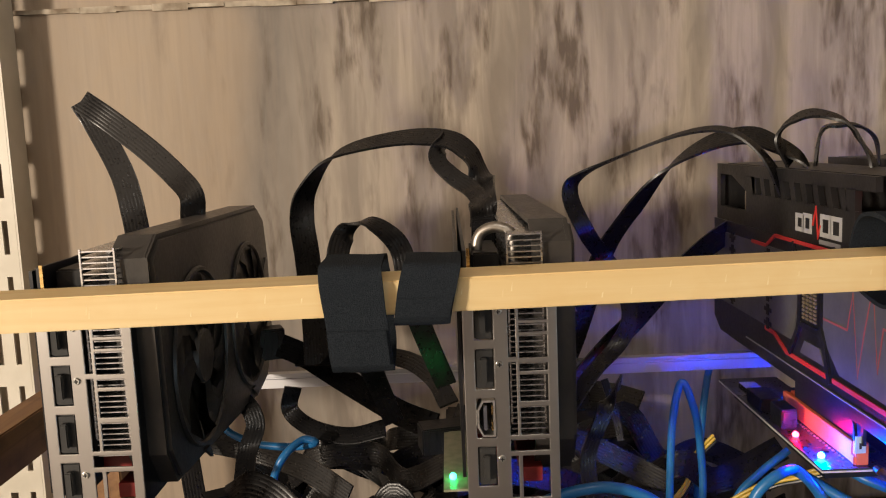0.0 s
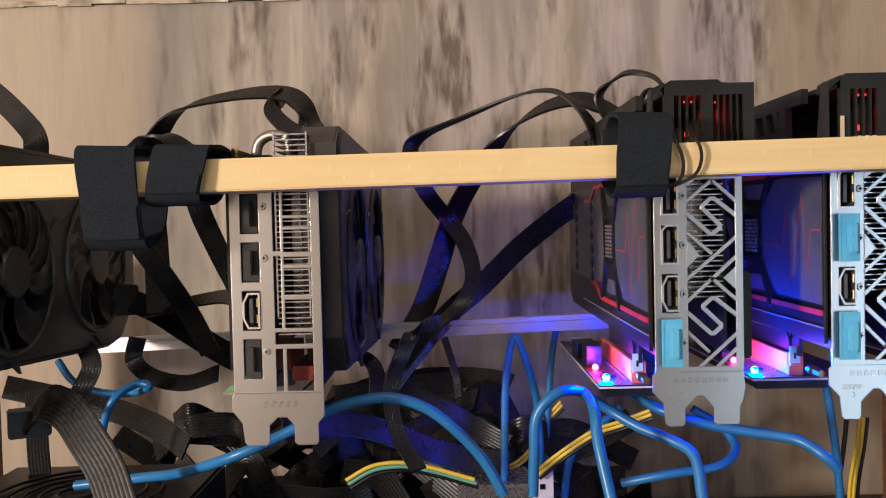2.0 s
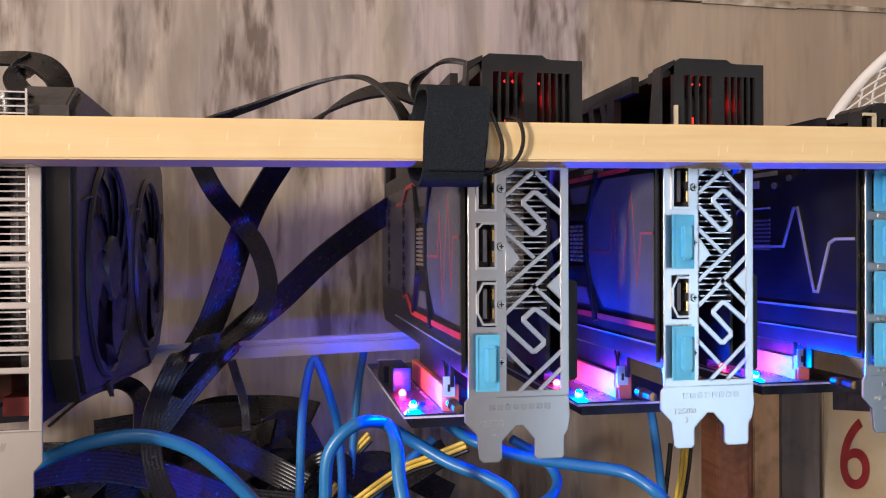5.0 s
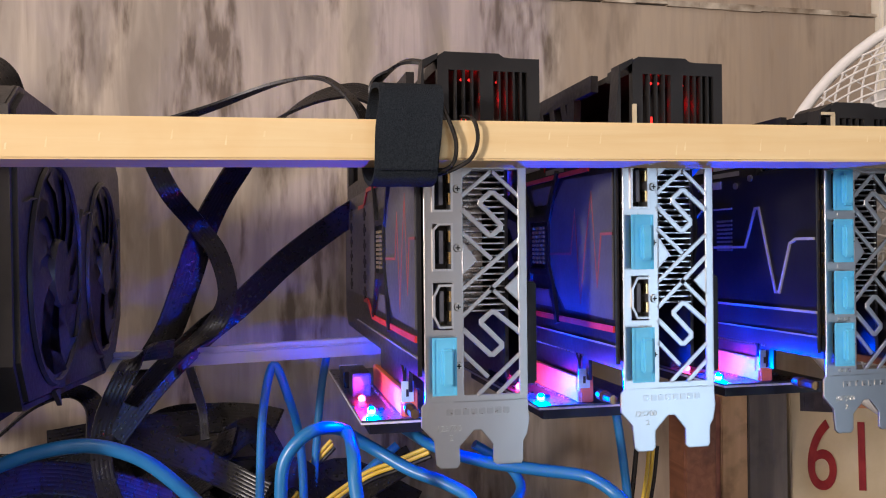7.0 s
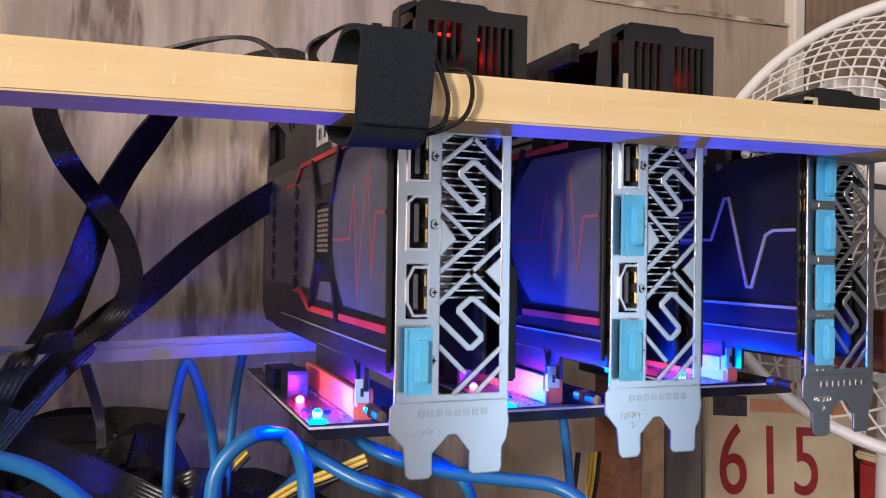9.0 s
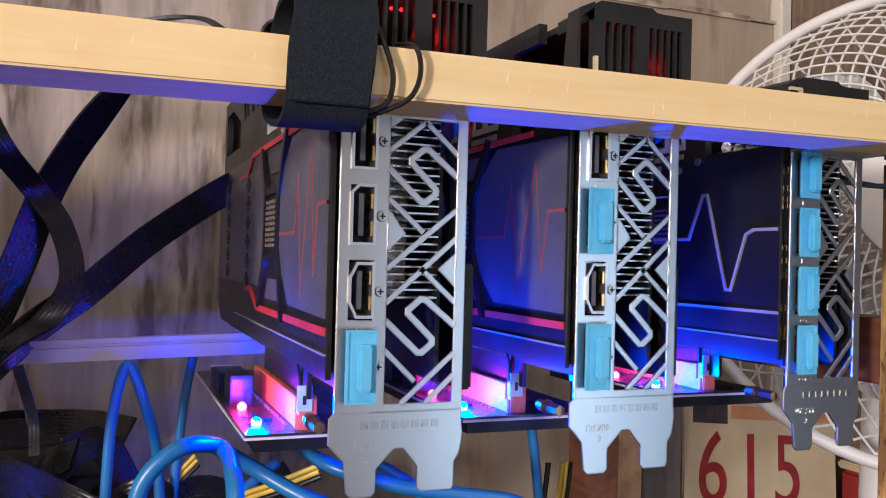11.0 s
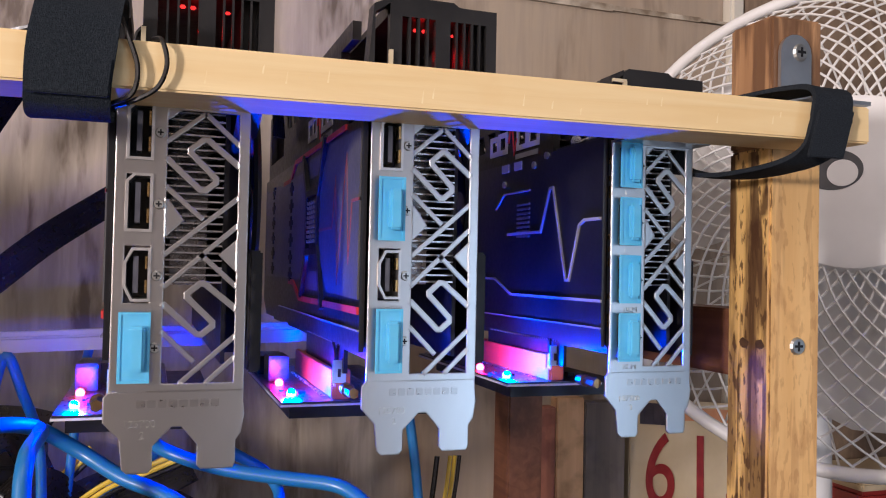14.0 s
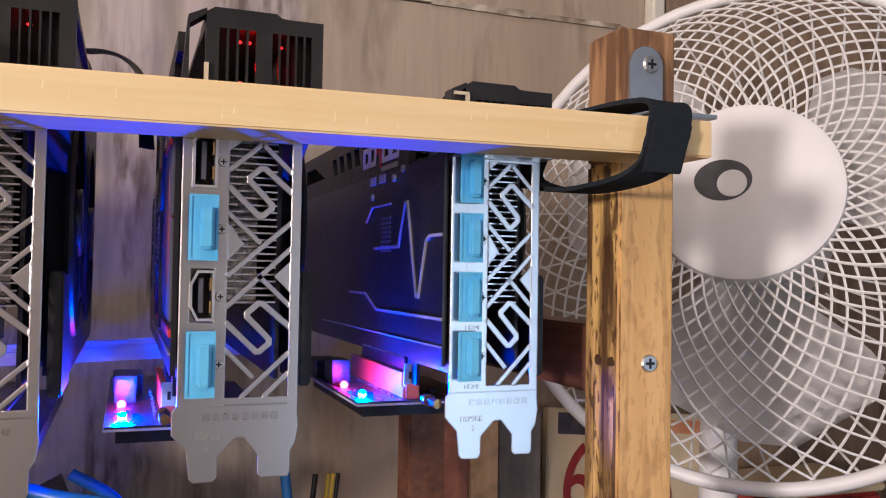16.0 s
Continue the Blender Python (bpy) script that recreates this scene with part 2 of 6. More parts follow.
def plaster():
    """Brushed grey and beige paint: long upright strokes between two smoother fields, with dark flakes and stains; the
    middle field also holds a painted-in shadow.
    """
    m = bpy.data.materials.new("brushed_paint_shadow")
    m.use_nodes = True
    nt = m.node_tree
    b = nt.nodes["Principled BSDF"]
    b.inputs["Roughness"].default_value = 0.62
    co = nt.nodes.new("ShaderNodeTexCoord")

    def noise_ramp(scale, stretch, p0, p1, detail=6, distort=0.0):
        mp = nt.nodes.new("ShaderNodeMapping")
        mp.inputs["Scale"].default_value = stretch
        nt.links.new(co.outputs["Object"], mp.inputs[0])
        n = nt.nodes.new("ShaderNodeTexNoise")
        n.inputs["Scale"].default_value, n.inputs["Detail"].default_value, n.inputs["Distortion"].default_value = scale, detail, distort
        nt.links.new(mp.outputs[0], n.inputs["Vector"])
        r = nt.nodes.new("ShaderNodeMapRange")
        r.inputs[1].default_value, r.inputs[2].default_value = p0, p1
        nt.links.new(n.outputs["Fac"], r.inputs[0])
        return r.outputs[0], n.outputs["Fac"]

    def mix(f, a, c):
        x = nt.nodes.new("ShaderNodeMix")
        x.data_type = "RGBA"
        nt.links.new(f, x.inputs["Factor"])
        for key, v in (("A", a), ("B", c)):
            if isinstance(v, tuple):
                x.inputs[key].default_value = (*v, 1)
            else:
                nt.links.new(v, x.inputs[key])
        return x.outputs["Result"]

    def mul(a, c):
        x = nt.nodes.new("ShaderNodeMath")
        x.operation = "MULTIPLY"
        nt.links.new(a, x.inputs[0])
        if isinstance(c, float):
            x.inputs[1].default_value = c
        else:
            nt.links.new(c, x.inputs[1])
        return x.outputs[0]

    # field of brush strokes between x = -0.19 and 0.42, with ragged borders; partly a shadow put into the colour
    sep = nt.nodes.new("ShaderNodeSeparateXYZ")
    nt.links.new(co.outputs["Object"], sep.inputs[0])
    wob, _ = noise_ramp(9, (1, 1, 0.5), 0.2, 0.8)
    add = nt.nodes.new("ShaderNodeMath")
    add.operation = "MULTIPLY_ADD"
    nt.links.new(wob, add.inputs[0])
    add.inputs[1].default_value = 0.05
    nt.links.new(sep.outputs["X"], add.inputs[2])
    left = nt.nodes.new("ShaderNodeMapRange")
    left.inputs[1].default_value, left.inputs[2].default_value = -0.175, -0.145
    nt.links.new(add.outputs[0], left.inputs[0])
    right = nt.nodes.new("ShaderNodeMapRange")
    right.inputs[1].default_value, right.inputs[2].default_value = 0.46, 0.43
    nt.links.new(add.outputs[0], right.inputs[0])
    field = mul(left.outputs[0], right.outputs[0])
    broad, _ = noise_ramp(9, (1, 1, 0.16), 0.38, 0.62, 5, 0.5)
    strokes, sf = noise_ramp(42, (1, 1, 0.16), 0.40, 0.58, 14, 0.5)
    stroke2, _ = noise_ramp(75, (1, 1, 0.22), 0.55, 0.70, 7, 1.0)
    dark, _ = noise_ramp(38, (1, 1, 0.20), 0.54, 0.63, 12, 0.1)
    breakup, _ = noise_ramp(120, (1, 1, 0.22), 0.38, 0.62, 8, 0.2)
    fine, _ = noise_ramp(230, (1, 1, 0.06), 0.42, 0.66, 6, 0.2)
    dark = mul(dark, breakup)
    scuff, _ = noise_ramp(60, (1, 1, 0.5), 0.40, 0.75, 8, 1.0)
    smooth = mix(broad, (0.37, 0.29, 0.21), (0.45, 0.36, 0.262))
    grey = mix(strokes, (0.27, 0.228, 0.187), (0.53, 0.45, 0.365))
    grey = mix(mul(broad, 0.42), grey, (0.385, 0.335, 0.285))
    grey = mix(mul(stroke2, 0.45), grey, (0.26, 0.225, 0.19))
    # a darker grey band along the field's left border
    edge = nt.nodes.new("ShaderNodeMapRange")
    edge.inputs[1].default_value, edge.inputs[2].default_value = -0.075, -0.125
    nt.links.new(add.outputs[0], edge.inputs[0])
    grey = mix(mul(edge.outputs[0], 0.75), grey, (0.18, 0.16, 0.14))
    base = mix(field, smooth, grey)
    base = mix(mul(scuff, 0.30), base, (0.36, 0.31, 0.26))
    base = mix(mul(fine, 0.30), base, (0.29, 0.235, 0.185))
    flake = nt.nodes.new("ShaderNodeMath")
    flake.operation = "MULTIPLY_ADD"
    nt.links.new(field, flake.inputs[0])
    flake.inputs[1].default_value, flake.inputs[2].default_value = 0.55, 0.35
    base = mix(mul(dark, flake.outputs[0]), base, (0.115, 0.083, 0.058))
    nt.links.new(base, b.inputs["Base Color"])
    bp = nt.nodes.new("ShaderNodeBump")
    bp.inputs["Strength"].default_value, bp.inputs["Distance"].default_value = 0.35, 0.002
    nt.links.new(sf, bp.inputs["Height"])
    nt.links.new(bp.outputs[0], b.inputs["Normal"])
    return m


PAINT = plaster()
ROOM = mat("room_paint", (0.40, 0.365, 0.33), (0.46, 0.42, 0.38), 6, 0.8)
# paler coat of an unseen wall, set to brighten the brackets' reflections
ROOM_PALE = mat("pale_room_paint", (0.66, 0.61, 0.56), (0.72, 0.67, 0.61), 6, 0.8)
ROOM_DARK = mat("dark_wall", (0.10, 0.075, 0.055), (0.15, 0.11, 0.08), 8, 0.8)
FLOOR = mat("dark_floor", (0.07, 0.055, 0.045), (0.11, 0.085, 0.07), 8, 0.6)


# ---------------------------------------------------------------- mesh helpers
def box(bm, x0, x1, y0, y1, z0, z1, bevel=0.0):
    v = [bm.verts.new((x, y, z)) for x in (x0, x1) for y in (y0, y1) for z in (z0, z1)]
    fs = [bm.faces.new([v[i] for i in q]) for q in ((0, 1, 3, 2), (4, 6, 7, 5), (0, 4, 5, 1), (2, 3, 7, 6), (0, 2, 6, 4), (1, 5, 7, 3))]
    if bevel:
        es = list({e for f in fs for e in f.edges})
        bmesh.ops.bevel(bm, geom=es, offset=bevel, segments=2, affect="EDGES", clamp_overlap=True)


def boxes(*rows, bevel=0.0):
    bm = bmesh.new()
    for r in rows:
        box(bm, *r, bevel=bevel)
    return bm


def cyl(bm, a, b, r0, r1=None, seg=16):
    a, b = Vector(a), Vector(b)
    d = b - a
    m = Matrix.Translation((a + b) / 2) @ d.to_track_quat("Z", "Y").to_matrix().to_4x4()
    bmesh.ops.create_cone(bm, cap_ends=True, segments=seg, radius1=r0, radius2=r0 if r1 is None else r1, depth=d.length, matrix=m)


def prism(bm, outline, axis, d0, d1):
    """A plate with the given outline. axis 'y': outline in x, z, from y = d0 to d1; 'x': outline in y, z."""
    put = (lambda p, d: (p[0], d, p[1])) if axis == "y" else (lambda p, d: (d, p[0], p[1])) if axis == "x" else (lambda p, d: (p[0], p[1], d))
    a = [bm.verts.new(put(p, d0)) for p in outline]
    b = [bm.verts.new(put(p, d1)) for p in outline]
    bm.faces.new(a)
    bm.faces.new(b[::-1])
    n = len(a)
    for i in range(n):
        bm.faces.new((a[i], b[i], b[(i + 1) % n], a[(i + 1) % n]))


def stroke(bm, pts, w, axis, d0, d1, closed=False):
    """A band of width w along a polyline, with mitred corners, as a thin plate."""
    p = [Vector(q) for q in pts]
    n = len(p)
    lefts, rights = [], []
    for i in range(n):
        u = (p[i] - p[i - 1]).normalized() if i or closed else (p[1] - p[0]).normalized()
        v = (p[(i + 1) % n] - p[i]).normalized() if i < n - 1 or closed else u
        t = (u + v)
        t = t.normalized() if t.length > 0.2 else u
        k = Vector((-t.y, t.x)) * (w / 2) / max(0.55, t.dot(u))
        lefts.append(p[i] + k)
        rights.append(p[i] - k)
    put = (lambda q, d: (q[0], d, q[1])) if axis == "y" else (lambda q, d: (d, q[0], q[1]))
    rows = [[bm.verts.new(put(q, d)) for q, d in ((lefts[i], d0), (rights[i], d0), (rights[i], d1), (lefts[i], d1))] for i in range(n)]
    for i in range(n if closed else n - 1):
        a, b = rows[i], rows[(i + 1) % n]
        for k in range(4):
            bm.faces.new((a[k], a[(k + 1) % 4], b[(k + 1) % 4], b[k]))
    if not closed:
        bm.faces.new(rows[0])
        bm.faces.new(rows[-1][::-1])


def plate(bm, bounds, holes, y0, y1):
    """An upright plate in x, z with square holes."""
    xs = sorted({bounds[0], bounds[1], *[min(max(v, bounds[0]), bounds[1]) for h in holes for v in h[:2]]})
    zs = sorted({bounds[2], bounds[3], *[min(max(v, bounds[2]), bounds[3]) for h in holes for v in h[2:]]})
    grid = {}

    def vert(i, k):
        if (i, k) not in grid:
            grid[i, k] = bm.verts.new((xs[i], y0, zs[k]))
        return grid[i, k]
    faces = []
    for i in range(len(xs) - 1):
        for k in range(len(zs) - 1):
            cx, cz = (xs[i] + xs[i + 1]) / 2, (zs[k] + zs[k + 1]) / 2
            if not any(h[0] < cx < h[1] and h[2] < cz < h[3] for h in holes):
                faces.append(bm.faces.new((vert(i, k), vert(i + 1, k), vert(i + 1, k + 1), vert(i, k + 1))))
    ret = bmesh.ops.extrude_face_region(bm, geom=faces)
    bmesh.ops.translate(bm, verts=[g for g in ret["geom"] if isinstance(g, bmesh.types.BMVert)], vec=(0, y1 - y0, 0))


def smooth_path(pts, per=8):
    """Catmull-Rom through the points."""
    p = [Vector(q) for q in pts]
    p = [p[0] * 2 - p[1]] + p + [p[-1] * 2 - p[-2]]
    out = []
    for i in range(1, len(p) - 2):
        for k in range(per):
            t = k / per
            a, b, c, d = p[i - 1:i + 3]
            out.append(0.5 * ((2 * b) + (c - a) * t + (2 * a - 5 * b + 4 * c - d) * t * t + (3 * b - a - 3 * c + d) * t ** 3))
    return out + [p[-2]]


def tube(bm, pts, r, seg=8, per=6):
    path = smooth_path(pts, per)
    rings, side = [], None
    for i, q in enumerate(path):
        t = (path[min(i + 1, len(path) - 1)] - path[max(i - 1, 0)]).normalized()
        if side is None:
            side = t.orthogonal().normalized()
        side = (side - t * side.dot(t)).normalized()
        up = t.cross(side)
        rings.append([bm.verts.new(q + (side * math.cos(a) + up * math.sin(a)) * r) for a in [2 * math.pi * k / seg for k in range(seg)]])
    for a, b in zip(rings, rings[1:]):
        for k in range(seg):
            bm.faces.new((a[k], a[(k + 1) % seg], b[(k + 1) % seg], b[k]))
    bm.faces.new(rings[0][::-1])
    bm.faces.new(rings[-1])


def ribbon(bm, pts, wires, turns, pitch=0.0021, per=7):
    """A flat cable of parallel wires. turns: the direction of its width at its start and at its end (and between)."""
    path = smooth_path(pts, per)
    n = len(path)
    wdirs = [Vector(w).normalized() for w in turns]
    profile = []
    for s in (1, -1):
        for i in range(wires):
            x = (i - (wires - 1) / 2) * s
            for a in (150, 90, 30):
                profile.append((x + 0.5 * math.cos(math.radians(a)) * s, (0.49 if a == 90 else 0.35) * s))
    rings = []
    for i, q in enumerate(path):
        t = (path[min(i + 1, n - 1)] - path[max(i - 1, 0)]).normalized()
        f = i / (n - 1) * (len(wdirs) - 1)
        k = min(int(f), len(wdirs) - 2)
        w = wdirs[k].lerp(wdirs[k + 1], f - k)
        w = (w - t * w.dot(t)).normalized()
        up = t.cross(w)
        rings.append([bm.verts.new(q + (w * a + up * b) * pitch) for a, b in profile])
    m = len(profile)
    for a, b in zip(rings, rings[1:]):
        for k in range(m):
            bm.faces.new((a[k], a[(k + 1) % m], b[(k + 1) % m], b[k]))
    bm.faces.new(rings[0][::-1])
    bm.faces.new(rings[-1])


def finish(name, bm, material, smooth=False):
    bmesh.ops.recalc_face_normals(bm, faces=bm.faces)
    me = bpy.data.meshes.new(name)
    bm.to_mesh(me)
    bm.free()
    me.materials.append(material)
    if smooth:
        me.shade_smooth()
        me.set_sharp_from_angle(angle=radians(40))
    return me


def part(name, bm, material, parent, label="", smooth=False):
    ob = new(name, finish(name, bm, material, smooth))
    ob.parent = parent
    if label:
        tagged(ob, label)
    return ob


def thing(name, at, label, category, group="", kind="", turn=0.0):
    ob = new(name)
    ob.matrix_world = pose(*at, 0, 0, turn)
    ob.empty_display_size = 0.02
    return tagged(ob, label, category, group, kind)


def single(name, bm, material, label, category, group="", kind="", smooth=False):
    return tagged(new(name, finish(name, bm, material, smooth)), label, category, group, kind)


def text_mesh(name, words, size, material, parent, m, depth=0.0002, label=""):
    cu = bpy.data.curves.new(name, "FONT")
    cu.body, cu.size, cu.extrude, cu.align_x, cu.align_y = words, size, depth, "CENTER", "CENTER"
    tmp = bpy.data.objects.new(name, cu)
    me = bpy.data.meshes.new_from_object(tmp)
    bpy.data.objects.remove(tmp)
    me.materials.clear()
    me.materials.append(material)
    ob = new(name, me)
    ob.parent = parent
    ob.matrix_local = m
    if label:
        tagged(ob, label)
    return ob


def ring(bm, centre, r, tube_r, axis="y", seg=48, sub=6):
    pts = []
    for i in range(seg):
        a = 2 * math.pi * i / seg
        rr = []
        for k in range(sub):
            c = 2 * math.pi * k / sub
            q = r + tube_r * math.cos(c)
            u, v, w = q * math.cos(a), q * math.sin(a), tube_r * math.sin(c)
            p = (u, w, v) if axis == "y" else (w, u, v)
            rr.append(bm.verts.new(Vector(centre) + Vector(p)))
        pts.append(rr)
    for i in range(seg):
        a, b = pts[i], pts[(i + 1) % seg]
        for k in range(sub):
            bm.faces.new((a[k], a[(k + 1) % sub], b[(k + 1) % sub], b[k]))


def screw(parent, at, r=0.0028, axis="y"):
    """A cross-head screw that faces -y."""
    bm = bmesh.new()
    x, y, z = at
    cyl(bm, (x, y + 0.0006, z), (x, y - 0.0008, z), r, r * 0.75, 14)
    s = part("screw", bm, SCREW, parent, smooth=False)
    # raised dark cross standing in for the shade of a cut recess
    bm = bmesh.new()
    box(bm, x - r * 0.5, x + r * 0.5, y - 0.00095, y - 0.0007, z - r * 0.13, z + r * 0.13)
    box(bm, x - r * 0.13, x + r * 0.13, y - 0.00097, y - 0.0007, z - r * 0.5, z + r * 0.5)
    part("recess_mark", bm, DARK, s)
    return s


# ---------------------------------------------------------------- structure
table = single("table", boxes((-0.9, 1.15, 0.16, 0.775, 0.715, 0.745), bevel=0.003), TABLE, "dark stained wooden table top carrying the rig", "table")
for x in (-0.85, 1.1):
    for y in (0.2, 0.73):
        part("leg", boxes((x - 0.025, x + 0.025, y - 0.025, y + 0.025, 0.0, 0.714)), TABLE, table)
single("floor", boxes((-2.7, 2.2, -2.2, 1.0, -0.05, 0.0)), FLOOR, "plain dark floor of the room", "floor", kind="structure")
single("ceiling", boxes((-2.7, 2.2, -2.2, 1.0, 2.4, 2.45)), ROOM, "plain dull ceiling of the room", "ceiling", kind="structure")
single("wall_west", boxes((-2.75, -2.7, -2.2, 1.0, 0, 2.4)), ROOM, "plain beige wall", "wall", kind="structure")
# unseen added walls; dark and pale tones set for the brackets' reflections
single("wall_east", boxes((2.2, 2.25, -2.2, 1.0, 0, 2.4)), TABLE, "unseen brown wall, kept dark for the brackets' reflections", "wall", kind="structure")
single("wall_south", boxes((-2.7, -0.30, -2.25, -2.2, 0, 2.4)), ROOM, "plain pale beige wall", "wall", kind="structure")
bm = bmesh.new()
plate(bm, (0.502, 2.2, 0.0, 2.4), [(1.4, 1.95, 0.25, 1.35)], -2.25, -2.2)
single("reflected_wall_pale", bm, ROOM_PALE, "unseen pale wall with an opening, added to brighten the brackets' reflections", "wall", kind="structure")
single("reflected_wall_dark", boxes((-0.298, 0.50, -2.25, -2.2, 0, 2.4)), TABLE, "unseen dark wall, added as a dark area the brackets mirror", "wall", kind="structure")
single("wall_north", boxes((-2.7, 2.2, 0.84, 0.9, 0, 2.4)), ROOM_DARK, "dark brown wall behind the painted panels", "wall", kind="structure")
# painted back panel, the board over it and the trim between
single("wall_panel", boxes((-0.42, 0.745, 0.78, 0.80, 0.30, 1.226)), PAINT, "brushed grey and beige back panel, streaked, flaking, partly a painted-in shadow", "wall panel", kind="structure")
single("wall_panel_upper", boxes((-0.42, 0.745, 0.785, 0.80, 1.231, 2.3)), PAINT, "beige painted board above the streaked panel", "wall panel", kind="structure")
bm = bmesh.new()
for i in range(36):
    x = -0.42 + i * 0.0324
    h = random.uniform(0.001, 0.004)
    box(bm, x, x + 0.0322, 0.7775 - random.uniform(0, 0.0015), 0.784, 1.2285 - h, 1.2285 + h * 0.7)
single("trim", bm, mat("flaking_edge", (0.20, 0.15, 0.10), (0.62, 0.55, 0.44), 45, 0.8), "ragged flaking edge between two painted boards", "trim", kind="structure")
single("corner_trim", boxes((0.746, 0.762, 0.772, 0.80, 0.3, 2.3), bevel=0.003), CREAM, "cream painted upright corner strip", "trim", kind="structure")
single("side_board", boxes((0.764, 1.3, 0.775, 0.80, 0.3, 2.3)), wood("brown_board", (0.20, 0.14, 0.09), (0.28, 0.20, 0.13), (0.10, 0.06, 0.04), "z", 0.4), "brown wooden boarding beside the painted panel", "wall panel", kind="structure")

# slotted steel upright of a shelf
up = thing("shelf_upright", (-0.40, 0.74, 0.745), "cream steel shelf upright with two rows of slots", "shelf upright")
bm = bmesh.new()
plate(bm, (-0.022, 0.018, 0.0, 0.75), [(-0.012, -0.005, 0.02 + 0.05 * i, 0.05 + 0.05 * i) for i in range(14)] + [(0.006, 0.011, 0.02 + 0.05 * i, 0.05 + 0.05 * i) for i in range(14)], 0.0, 0.002)
box(bm, 0.0182, 0.020, 0.0, 0.03, 0.0, 0.75)
box(bm, -0.024, -0.0222, 0.0, 0.03, 0.0, 0.75)
part("channel", bm, CREAM, up)

# ---------------------------------------------------------------- rig frame
rail = thing("front_rail", (0.1, 0.363, 1.029), "planed pale pine batten, front rail of the rig", "wooden rail")
rail.matrix_world = pose(0.1, 0.363, 1.0293, 0, -0.62, 0)
bm = bmesh.new()
box(bm, -0.37, 0.386, -0.014, 0.0135, 0.0, 0.0145, bevel=0.0007)
part("batten", bm, PINE, rail)
rng = random.Random(5)
NICK = mat("wood_nick", (0.86, 0.66, 0.34), (0.92, 0.76, 0.46), 300, 0.7)
for i in range(38):
    bm = bmesh.new()
    x = -0.28 + i * 0.0175 + rng.uniform(-0.009, 0.009)
    z = rng.uniform(0.002, 0.008)
    prism(bm, [(x, z), (x + 0.0006, z), (x + 0.0009, z + rng.uniform(0.002, 0.005)), (x + 0.0003, z + 0.002)], "y", -0.01404, -0.0139)
    part("nick", bm, NICK, rail)

post = thing("front_post", (0.4765, 0.3925, 0.745), "weathered brown pine post with dark knots", "wooden post")
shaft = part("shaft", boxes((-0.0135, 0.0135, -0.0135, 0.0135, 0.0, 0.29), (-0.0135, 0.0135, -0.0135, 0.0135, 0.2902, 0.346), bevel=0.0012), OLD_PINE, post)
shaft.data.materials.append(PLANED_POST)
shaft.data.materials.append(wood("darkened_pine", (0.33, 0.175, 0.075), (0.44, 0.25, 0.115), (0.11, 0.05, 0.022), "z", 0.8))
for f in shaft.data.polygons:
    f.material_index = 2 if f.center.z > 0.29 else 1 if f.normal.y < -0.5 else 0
screw(post, (0.0015, -0.0137, 0.2055), 0.0042)
rngk = random.Random(3)
KNOT = mat("knot_wood", (0.05, 0.025, 0.012), (0.09, 0.045, 0.02), 300, 0.6)
for k, (y, z) in enumerate(((-0.008, 0.206), (0.002, 0.206), (0.0, 0.115), (-0.004, 0.30))):
    bm = bmesh.new()
    prism(bm, [(y + 0.0028 * math.cos(a) * rngk.uniform(0.8, 1.2), z + 0.0022 * math.sin(a) * rngk.uniform(0.8, 1.2)) for a in [j * 0.698 for j in range(9)]], "x", -0.01375, -0.0134)
    part("knot", bm, KNOT, post)
plate_m = thing("mending_plate", (0.474, 0.3785, 1.05), "galvanised steel angle plate screwed to the post", "metal bracket")
bm = bmesh.new()
prism(bm, [(0.008 * math.cos(a) , 0.025 + 0.008 * math.sin(a)) for a in [math.pi * k / 10 for k in range(11)]] + [(-0.008, 0.0), (0.008, 0.0)], "y", -0.0018, 0.0)
box(bm, -0.008, 0.02, -0.022, -0.0018, 0.0006, 0.0022)
part("angle", bm, mat("galvanised_steel", (0.55, 0.57, 0.58), (0.66, 0.68, 0.69), 60, 0.4, 1.0), plate_m)
screw(plate_m, (0.002, -0.0020, 0.0255), 0.0042)

left_post = thing("front_post", (-0.29, 0.3925, 0.745), "weathered brown pine post at the rig's end", "wooden post")
part("shaft", boxes((-0.0135, 0.0135, -0.0135, 0.0135, 0.0, 0.346), bevel=0.0012), OLD_PINE, left_post)
for x in (-0.285, 0.4765):
    rp = thing("rear_post", (x, 0.662, 0.745), "brown stained wooden rear post", "wooden post")
    part("shaft", boxes((-0.0135, 0.0135, -0.0135, 0.0135, 0.0, 0.25), bevel=0.0012), STAINED if x > 0 else BROWN, rp)
    sr = thing("side_rail", (x, 0.52, 0.935 if x > 0 else 0.905), "stained wooden side rail between two posts", "wooden rail")
    part("batten", boxes((-0.011, 0.011, -0.1135, 0.128, 0.0, 0.03), bevel=0.001), STAINED if x > 0 else BROWN, sr)
bar = thing("rear_bar", (0.095, 0.590, 0.927), "brushed aluminium bar carrying the cards' rear ends", "metal bar")
bar.matrix_world = pose(0.095, 0.5905, 0.9270, 0, -2.6, -8.0)
bm = bmesh.new()
prism(bm, [(-0.001, 0.002), (0.006, 0.002), (0.006, 0.013), (-0.001, 0.013), (-0.001, 0.0105), (-0.0003, 0.0100), (-0.0003, 0.0092), (-0.001, 0.0087)], "x", -0.385, 0.250)
part("profile", bm, ALU, bar)

# ---------------------------------------------------------------- graphics cards
TOP = 0.1185        # bracket height over its tips


